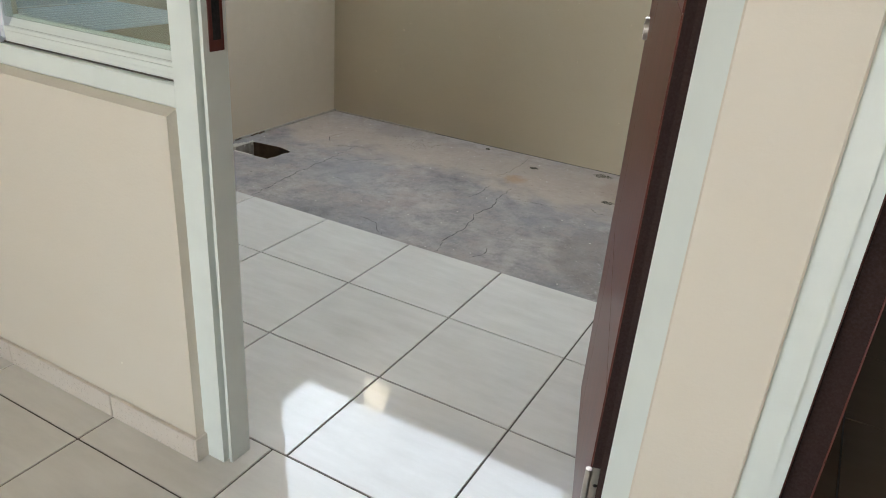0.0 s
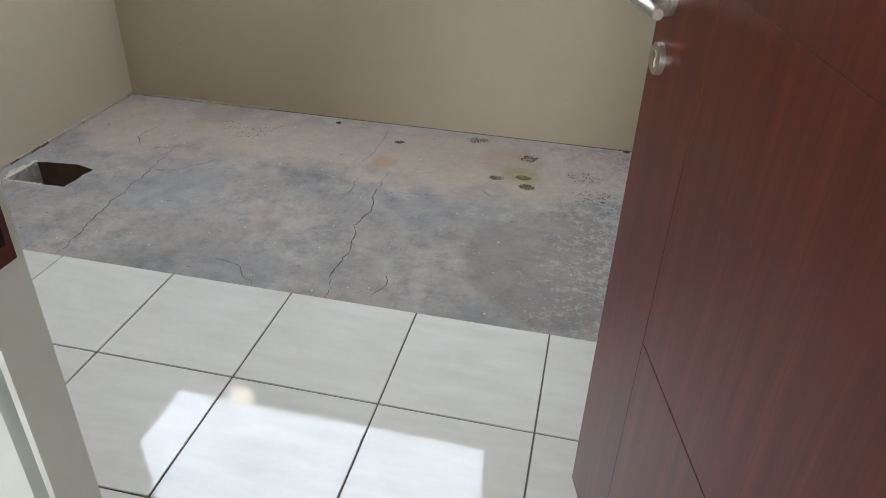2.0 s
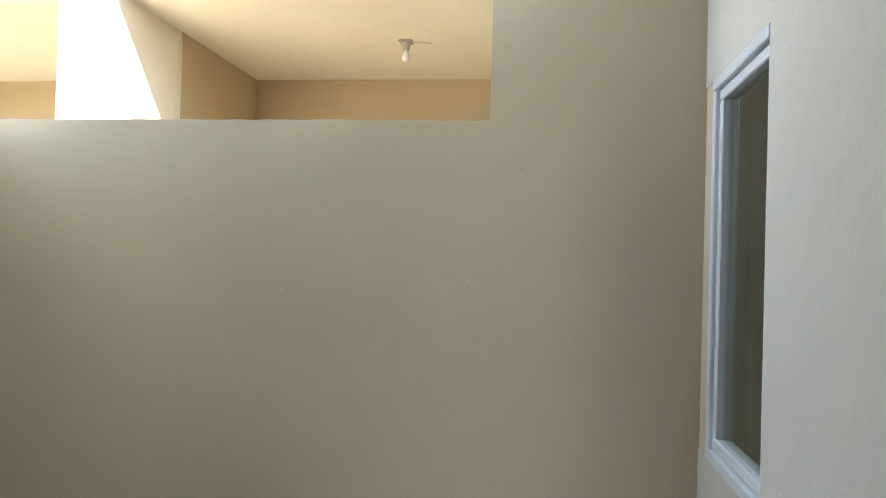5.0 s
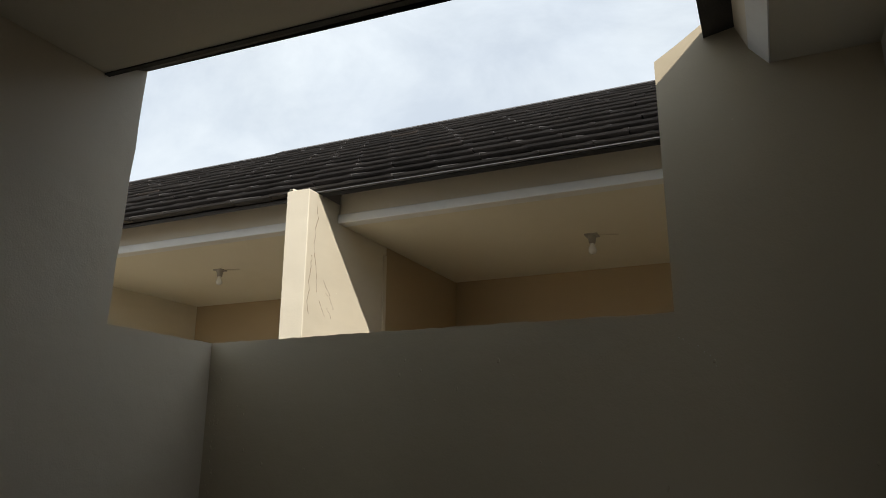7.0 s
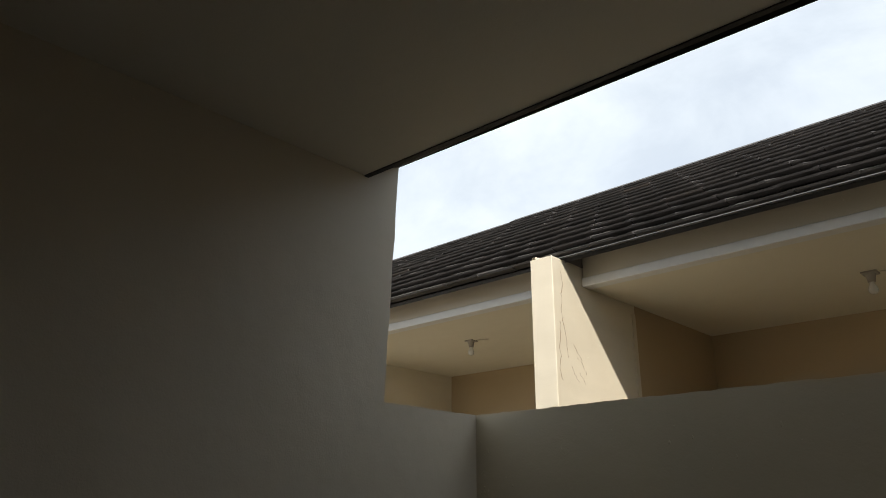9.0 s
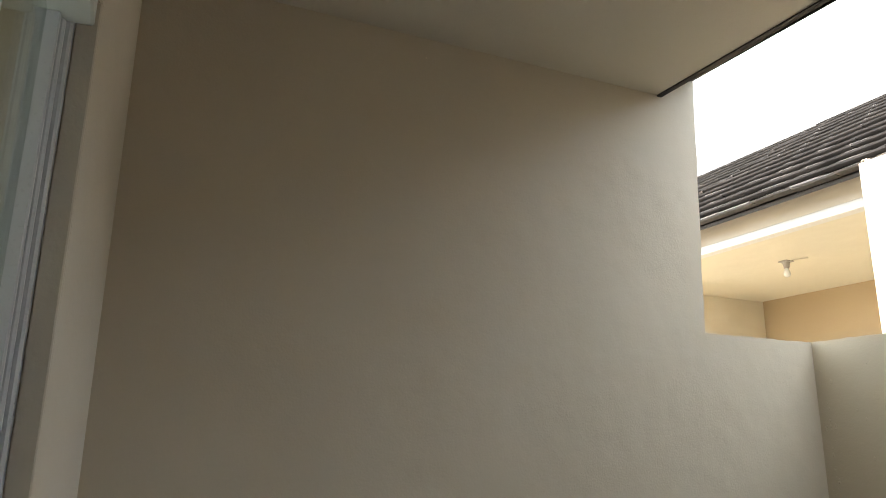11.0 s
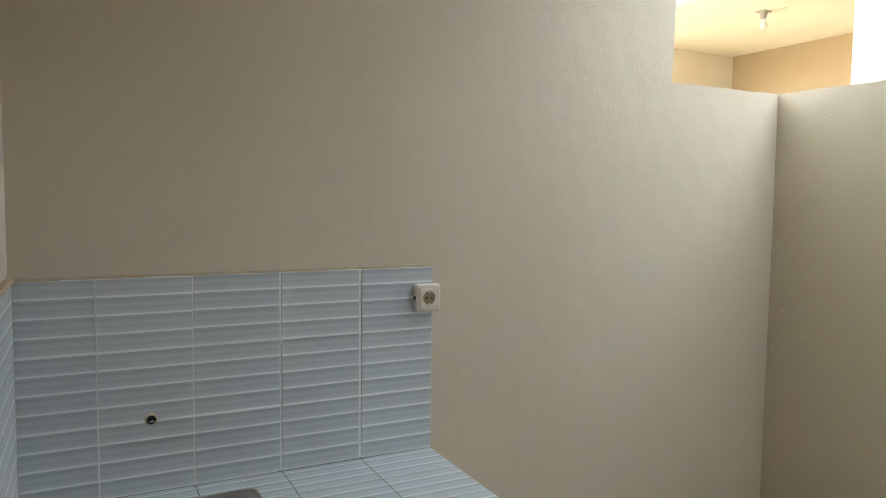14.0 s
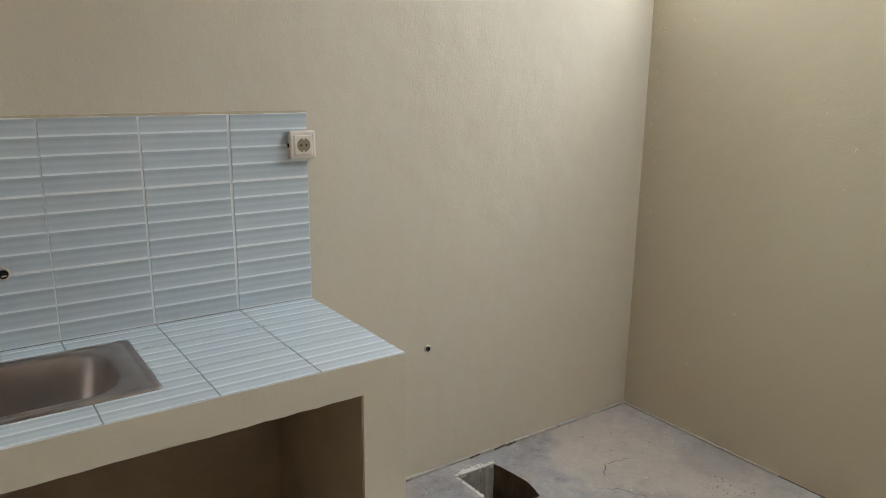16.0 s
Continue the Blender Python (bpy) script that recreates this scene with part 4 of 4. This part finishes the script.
part("pit_rim", rough_strip((0.09, 1.752, ZG - 0.005), (0.24, 1.754, ZG - 0.005), 0, 0.0065, 45), CRUMB, cf)
part("pit_sludge", bx(B(), (0.08, 1.75, ZG - 0.262), (0.355, 1.955, ZG - 0.235), 0.004), SOIL, cf, "damp brown soil at the bottom of the pit")
part("edge_mortar", rough_strip((0.002, YT, ZG + 0.001), (0.002, YB, ZG + 0.001), 1, 0.0085, 21), FOOT, cf, "pale ragged mortar along the wall foot")
part("edge_mortar", rough_strip((0.0, YB - 0.002, ZG + 0.001), (0.75, YB - 0.002, ZG + 0.001), 0, 0.0065, 22), FOOT, cf)
for y0, y1, r in ((1.58, 1.64, 0.0018), (1.87, 1.92, 0.0026), (1.99, 2.05, 0.003), (2.05, 2.10, 0.0042), (2.33, 2.38, 0.0018)):
    part("foot_gap", rough_strip((0.011, y0, ZG + 0.004), (0.008, y1, ZG + 0.006), 1, r, int(y0 * 100)), PITM, cf, "dark hollow where mortar has broken out")
part("edge_gap", rough_strip((0.75, YB - 0.001, ZG + 0.0005), (XR, YB - 0.001, ZG + 0.0005), 0, 0.0016, 23), CRACK, cf, "thin dark gap under the back wall")
part("edge_mortar", rough_strip((XR - 0.001, YT, ZG + 0.0005), (XR - 0.001, YB, ZG + 0.0005), 1, 0.004, 24), PITRIM, cf)
part("edge_gap", rough_strip((0.0, YT + 0.001, ZG + 0.0005), (XR, YT + 0.001, ZG + 0.0005), 0, 0.002, 26), CRACK, cf)


def crack(path, width, seed):
    """A crack as a thin dark ribbon that wanders about the given line and thins out at both ends."""
    g = random.Random(seed)
    pts = []
    for (xa, ya), (xb, yb) in zip(path, path[1:]):
        n = max(2, int(math.hypot(xb - xa, yb - ya) / 0.014))
        pts += [(xa + (xb - xa) * k / n, ya + (yb - ya) * k / n) for k in range(n)]
    pts.append(path[-1])
    bm, prev, off = B(), None, 0.0
    for k, (x, y) in enumerate(pts):
        off = off * 0.72 + g.uniform(-0.007, 0.007)
        a, b = pts[max(0, k - 1)], pts[min(len(pts) - 1, k + 1)]
        d = Vector((b[0] - a[0], b[1] - a[1])).normalized()
        nx, ny = -d.y, d.x
        w = 0.75 * width * min(1.0, 0.25 + 4 * min(k, len(pts) - 1 - k) / len(pts)) * g.uniform(0.35, 1.3) / 2
        p = (x + nx * off, y + ny * off)
        row = [bm.verts.new((p[0] + nx * w * s, p[1] + ny * w * s, ZG + 0.0012)) for s in (-1, 1)]
        if prev:
            bm.faces.new((prev[0], prev[1], row[1], row[0]))
        prev = row
    for f in bm.faces:
        f.normal_update()
        if f.normal.z < 0:
            f.normal_flip()
    part("crack", bm, CRACK, cf)


crack([(1.38, 2.70), (1.40, 2.45), (1.36, 2.30)], 0.003, 1)
crack([(1.51, 2.24), (1.50, 2.16), (1.53, 1.89), (1.51, 1.78), (1.54, 1.65), (1.55, 1.50), (1.58, 1.315)], 0.0052, 2)
crack([(1.41, 2.16), (1.405, 2.02), (1.385, 1.95)], 0.004, 3)
crack([(1.52, 2.05), (1.60, 2.075), (1.80, 2.09)], 0.0026, 4)
crack([(0.54, 2.20), (0.57, 1.98), (0.585, 1.70), (0.62, 1.42), (0.63, 1.315)], 0.0048, 5)
crack([(0.58, 1.98), (0.68, 2.03), (0.80, 2.16)], 0.0025, 6)
crack([(1.70, 1.36), (1.72, 1.45), (1.71, 1.50)], 0.004, 7)
crack([(1.32, 1.33), (1.22, 1.42), (1.12, 1.44)], 0.0035, 8)
crack([(0.36, 2.40), (0.33, 2.28), (0.40, 2.20)], 0.004, 9)
crack([(0.62, 2.26), (0.48, 2.20), (0.42, 2.12)], 0.003, 10)
crack([(2.02, 2.16), (1.96, 2.14), (1.90, 2.18)], 0.003, 12)


def clump(name, x, y, r, count, mat, label, seed, h=0.006):
    """A low cushion of many small ragged lumps."""
    g = random.Random(seed)
    bm = B()
    for _ in range(int(count * 5)):
        a, q = g.uniform(0, 2 * math.pi), r * math.sqrt(g.random())
        s = g.uniform(0.0010, 0.0032)
        m = Matrix.Translation((x + q * math.cos(a) * g.uniform(0.7, 1.2), y + q * math.sin(a) * 0.7, ZG + 0.001)) @ Matrix.Rotation(g.uniform(0, 6), 4, "Z") @ Matrix.Diagonal((s * g.uniform(0.8, 1.8), s, h * g.uniform(0.15, 0.6), 1))
        bmesh.ops.create_icosphere(bm, subdivisions=1, radius=1.0, matrix=m)
    return tagged(part(name, bm, mat), label, "moss", kind="stuff")


clump("moss", 2.060, 2.345, 0.030, 34, MOSS, "small bright green moss cushion on the concrete", 1)
clump("moss", 2.085, 2.265, 0.032, 34, MOSS, "small bright green moss cushion on the concrete", 2)
clump("moss", 1.950, 2.315, 0.030, 16, DEADMOSS, "withered olive moss on the concrete", 3, 0.003)
clump("moss", 2.060, 2.545, 0.042, 26, DEADMOSS, "dark dry moss on the concrete", 4, 0.004)
clump("moss", 1.810, 2.680, 0.045, 26, DEADMOSS, "dark dry moss by the back wall", 5, 0.004)
clump("moss", 1.470, 2.555, 0.022, 14, DEADMOSS, "dark dry moss on the concrete", 6, 0.004)
clump("moss", 2.480, 2.740, 0.014, 9, DEADMOSS, "dark tuft at the foot of the back wall", 7, 0.014)
clump("moss", 1.130, 2.690, 0.012, 8, DEADMOSS, "dark dead leaf scrap by the back wall", 8, 0.012)
clump("moss", 2.300, 2.420, 0.075, 22, DEADMOSS, "scattered dark specks of dry moss", 9, 0.002)
clump("moss", 2.360, 2.250, 0.090, 20, DEADMOSS, "scattered dark specks of dry moss", 10, 0.002)
clump("moss", 0.760, 2.500, 0.160, 20, DEADMOSS, "scattered dark specks of dry moss", 13, 0.0018)
g = random.Random(9)
bm = B()
for _ in range(110):
    x, y, s = g.uniform(0.05, XR - 0.05), g.uniform(YT + 0.03, YB - 0.03), g.uniform(0.0012, 0.0042)
    if 0.07 < x < 0.37 and 1.74 < y < 1.98:
        continue
    bmesh.ops.create_icosphere(bm, subdivisions=1, radius=s, matrix=Matrix.Translation((x, y, ZG + s * 0.5)) @ Matrix.Rotation(g.uniform(0, 6), 4, "Z") @ Matrix.Diagonal((1.3, 0.9, 0.7, 1)))
for k in range(7):
    f = k / 6
    s = g.uniform(0.0016, 0.0032)
    bmesh.ops.create_icosphere(bm, subdivisions=1, radius=s, matrix=Matrix.Translation((FX0 + (FX1 - FX0) * f + g.uniform(-0.008, 0.008), YB, FZ0 + (FZ1 - FZ0) * f * f + g.uniform(-0.006, 0.006))) @ Matrix.Diagonal((1, 0.4, 1.3, 1)))
tagged(part("plaster_crumbs", bm, CRUMB), "pale crumbs of plaster scattered over the concrete", "crumbs", kind="stuff")
# drips of paint on the plaster
g = random.Random(14)
bm = B()
for _ in range(150):
    x, z, s = g.uniform(0.015, 0.07) if g.random() < 0.45 else g.uniform(0.16, 2.6), g.uniform(0.5, 1.88), g.uniform(0.0018, 0.0058)
    bmesh.ops.create_icosphere(bm, subdivisions=1, radius=s, matrix=Matrix.Translation((x, YB, z)) @ Matrix.Diagonal((1, 0.5, g.uniform(1, 2.2), 1)))
tagged(part("plaster_pimples", bm, OLIVE), "small pimples and drips in the paint of the back wall", "plaster", kind="stuff")


# ---------- house behind the yard wall ----------
NZ, NY0, NY1, PX0, PX1 = 2.90, 4.07, 6.0, -0.39, -0.225
RY0, RZ0, RY1, RZ1 = 3.84, 3.035, 7.40, 5.17
HOUSE = Matrix.Translation(Vector((2.2, 0.24, 1.52)) * 0.07) @ Matrix.Scale(0.93, 4)
nh = thing("row_house", "ochre and cream row house with covered terraces behind the yard wall", "house", at=(0, 0, 0))
part("terrace_wall", bx(B(), (PX1, NY1, -0.75), (2.95, NY1 + 0.12, NZ + 0.2)), PEACH, nh, "ochre painted wall at the back of the terrace")
part("terrace_wall", bx(B(), (-3.15, NY1, -0.75), (PX0, NY1 + 0.12, NZ + 0.2)), PEACH, nh, "ochre painted wall at the back of the terrace")
pw = part("party_wall", bx(B(), (PX0, 3.745, -0.75), (PX1, NY1 + 0.12, 3.03), 0.004), SUNWALL, nh, "cream party wall with cracked plaster")
part("party_wall", bx(B(), (-3.31, 3.745, -0.75), (-3.15, NY1 + 0.12, 3.03), 0.004), SUNWALL, nh)
part("party_wall", bx(B(), (2.80, 3.745, -0.75), (2.95, NY1, 3.03), 0.004), SUNWALL, nh)
part("terrace_side", bx(B(), (PX1 - 0.005, 4.735, -0.75), (PX1 + 0.003, NY1, NZ)), PEACH, pw, "ochre painted side of the terrace")
part("plaster_strip", uneven_wall((PX1 - 0.01, 4.69, -0.75), (PX1 + 0.004, 4.735, NZ - 0.06), 1, 8, 0.01, 4), BEAMPAINT, pw, "pale unpainted plaster strip")
part("capping", rough_strip((PX0 + 0.03, 3.745, 3.03), (PX0 + 0.03, 3.84, 3.03), 1, 0.016, 31), SUNWALL, pw)
for x0, x1 in ((PX1, 2.80), (-3.15, PX0)):
    part("terrace_ceiling", bx(B(), (x0, NY0 + 0.03, NZ), (x1, NY1, NZ + 0.03)), NCEIL, nh, "cream flat terrace ceiling")
    part("beam", bx(B(), (x0 + 0.004, NY0 + 0.015, NZ + 0.055), (x1 - 0.004, NY0 + 0.10, NZ + 0.27), 0.004), BEAMPAINT, nh, "cream eaves beam")
    part("beam_list", bx(B(), (x0 + 0.002, NY0, NZ - 0.004), (x1 - 0.002, NY0 + 0.09, NZ + 0.055), 0.004), WHITE, nh, "white board along the lower edge of the beam")
part("rear_wall", bx(B(), (-3.3, NY1 + 3.0, -0.75), (2.95, NY1 + 3.1, 4.0)), PEACH, nh)
# flaked and cracked plaster on the sunlit party wall
g = random.Random(3)
for y0, z0, n, seed in ((3.83, 2.95, 26, 1), (3.92, 2.5, 12, 2), (3.97, 2.42, 10, 3), (3.80, 2.62, 16, 6), (3.90, 2.36, 9, 5), (3.99, 2.33, 8, 7)):
    bm, prev = B(), None
    gg = random.Random(seed)
    y, z = y0, z0
    for k in range(n):
        w = gg.uniform(0.0010, 0.0036)
        row = [bm.verts.new((PX1 + 0.0015, y - w, z)), bm.verts.new((PX1 + 0.0015, y + w, z))]
        if prev:
            bm.faces.new((prev[0], prev[1], row[1], row[0]))
        prev = row
        y += gg.uniform(-0.012, 0.012) if seed % 10 in (1, 6) else gg.uniform(0.0, 0.016)
        z -= gg.uniform(0.015, 0.03) if seed % 10 in (1, 6) else gg.uniform(0.002, 0.018)
    part("plaster_crack", bm, TANCRACK, pw)


def ceiling_lamp(x, y):
    lp = thing("bulb_holder", "bare bulb in a grey holder under the terrace ceiling", "lamp", "terrace lamps", at=(x, y, NZ))
    bm = bx(B(), (-0.045, -0.045, -0.012), (0.045, 0.045, 0.0), 0.004)
    part("base", bm, HOLDER, lp)
    bm = loft([ring(0, 0, 0.032, 0.032, 0.0319, -0.012), ring(0, 0, 0.026, 0.026, 0.0259, -0.03), ring(0, 0, 0.021, 0.021, 0.0209, -0.062), ring(0, 0, 0.018, 0.018, 0.0179, -0.062)])
    part("holder", bm, HOLDER, lp)
    prof = [(0.013, -0.060), (0.015, -0.072), (0.023, -0.090), (0.0275, -0.108), (0.026, -0.122), (0.018, -0.133), (0.006, -0.138)]
    part("bulb", loft([ring(0, 0, r, r, r * 0.99, z) for r, z in prof]), BULB, lp, "unlit milky bulb")
    part("lead", rough_strip((0.04, 0.0, -0.003), (0.17, 0.05, -0.003), 0, 0.003, 4), BEAMPAINT, lp)
    return lp


lamp = ceiling_lamp(1.217, 4.99)
lamp.matrix_world = HOUSE @ pose(1.217, 4.99, NZ)
copy_thing(lamp, HOUSE @ pose(-1.805, 4.79, NZ))

# roof with its courses of flat tiles
slope = math.atan2(RZ1 - RZ0, RY1 - RY0)
rf = part("roof", prism(B(), [(RY0 + 0.05, RZ0 + 0.005), (RY0 + 0.05, RZ0 - 0.02), (NY0 + 0.02, RZ0 + 0.09), (NY0 + 0.02, NZ + 0.27), (RY1, RZ1 - 0.16), (2 * RY1 - RY0, RZ0), (2 * RY1 - RY0, RZ0 + 0.02), (RY1, RZ1 - 0.02)], 0, -12.0, 3.9), EAVE, nh, "dark tiled pitched roof")
part("eaves_batten", bx(B(), (-0.30, RY0 - 0.006, RZ0 - 0.004), (3.9, RY0 + 0.02, RZ0 + 0.003), 0.001), plain("grey_metal_flashing", (0.11, 0.112, 0.12), 0.65, var=0.5, scale=9), nh, "pale metal flashing along the tile edge")
part("ridge_cap", prism(B(), [(RY1 - 0.14, RZ1 - 0.05), (RY1, RZ1 + 0.035), (RY1 + 0.14, RZ1 - 0.05)], 0, -3.28, 3.9), ROOF, nh)
part("ridge_cap", prism(B(), [(RY1 - 0.14, RZ1 - 0.065), (RY1, RZ1 + 0.02), (RY1 + 0.14, RZ1 - 0.065)], 0, -12.0, -3.28), ROOF, nh)
TLX, TLY = 0.30, 0.318
COURSES = 13


def roof_tile(bm, m=Matrix()):
    """A flat interlocking tile with a thick nose and a raised side lap."""
    pts = [(0.0, 0.0), (TLX - 0.035, 0.0), (TLX - 0.028, 0.003), (TLX - 0.004, 0.003), (TLX - 0.002, 0.0)]
    y0, y1, t = 0.0, TLY + 0.05, 0.034
    a = [bm.verts.new(m @ Vector((x, y0, t + z))) for x, z in pts]
    b = [bm.verts.new(m @ Vector((x, y1, z + 0.004))) for x, z in pts]
    c = [bm.verts.new(m @ Vector((x, y0 + 0.002, t - 0.014))) for x in (0.0, TLX - 0.002)]
    d = [bm.verts.new(m @ Vector((x, y0 + 0.045, -0.01))) for x in (0.0, TLX - 0.002)]
    bm.faces.new((d[0], d[1], c[1], c[0]))
    for i in range(4):
        bm.faces.new((a[i], a[i + 1], b[i + 1], b[i]))
    bm.faces.new((c[0], c[1], a[4], a[3], a[2], a[1], a[0]))
    bm.faces.new((c[0], a[0], b[0]))
    bm.faces.new((c[1], b[4], a[4]))
    return bm


tile_me = mesh_of("roof_tile", roof_tile(B()), ROOF)
g = random.Random(77)


def tile_pose(col, row, dz=0.0):
    y, z = RY0 + math.cos(slope) * row * TLY, RZ0 + math.sin(slope) * row * TLY
    shift = (row % 2) * TLX * 0.5
    return Matrix.Translation((col * TLX + shift + g.uniform(-0.004, 0.004), y + g.uniform(-0.006, 0.006), z + dz + g.uniform(0, 0.004))) @ Matrix.Rotation(slope - 0.06 + g.uniform(-0.01, 0.01), 4, "X") @ Matrix.Rotation(g.uniform(-0.008, 0.008), 4, "Z")


rest = B()
for row in range(COURSES):
    for col in range(-38, 13):
        if -11 <= col <= 9:
            ob = new("roof_tile", tile_me)
            ob.parent = rf
            ob.matrix_world = tile_pose(col, row)
        else:
            roof_tile(rest, tile_pose(col, row, -0.015 if col < -11 else 0.0))
tagged(part("roof_tiles", rest, ROOF, rf), kind="stuff")


nh.matrix_world = HOUSE


# ---------- floor tiles ----------
fl = structure("floor", (lambda bm: [bx(bm, a, b) for a, b in (((0, YF + 0.012, -0.12), (XR, YT, -0.0035)), ((-0.12, -3.4, -0.12), (4.7, YF + 0.012, -0.0035)), ((XR + 0.12, YF + 0.012, -0.12), (4.7, 2.9, -0.0035)))] and bm)(B()), GROUT,
               "glossy cream ceramic floor tiles with dark joints", "floor")
floor_meshes = {}


def floor_tile(x0, x1, y0, y1, mat):
    g = 0.0023
    w, d = round(x1 - x0 - 2 * g, 4), round(y1 - y0 - 2 * g, 4)
    if w < 0.02 or d < 0.02:
        return
    if (w, d, mat) not in floor_meshes:
        floor_meshes[(w, d, mat)] = mesh_of("floor_tile", bx(B(), (0, 0, -0.008), (w, d, 0.0), 0.0012), mat)
    ob = new("floor_tile", floor_meshes[(w, d, mat)])
    ob.location = (x0 + g, y0 + g, 0)
    ob.parent = fl


def grid(x_at, y_at, x_lo, x_hi, y_lo, y_hi, step=0.40, mat=FTILE):
    """Tiles on a grid that passes through (x_at, y_at), cut at the bounds."""
    i0, i1 = math.floor((x_lo - x_at) / step), math.ceil((x_hi - x_at) / step)
    j0, j1 = math.floor((y_lo - y_at) / step), math.ceil((y_hi - y_at) / step)
    for i in range(i0, i1):
        for j in range(j0, j1):
            floor_tile(max(x_lo, x_at + i * step), min(x_hi, x_at + (i + 1) * step), max(y_lo, y_at + j * step), min(y_hi, y_at + (j + 1) * step), mat)


grid(1.467, 0.91, 0.0, XR, 0.122, YT)
grid(1.424, -0.106, 0.0, 2.80, -3.3, 0.122)
grid(1.424, -0.106, 2.80, 4.2, -3.3, 0.05)
grid(1.424, -0.106, 2.80, 4.6, 0.05, 2.7, mat=BROWNTILE)
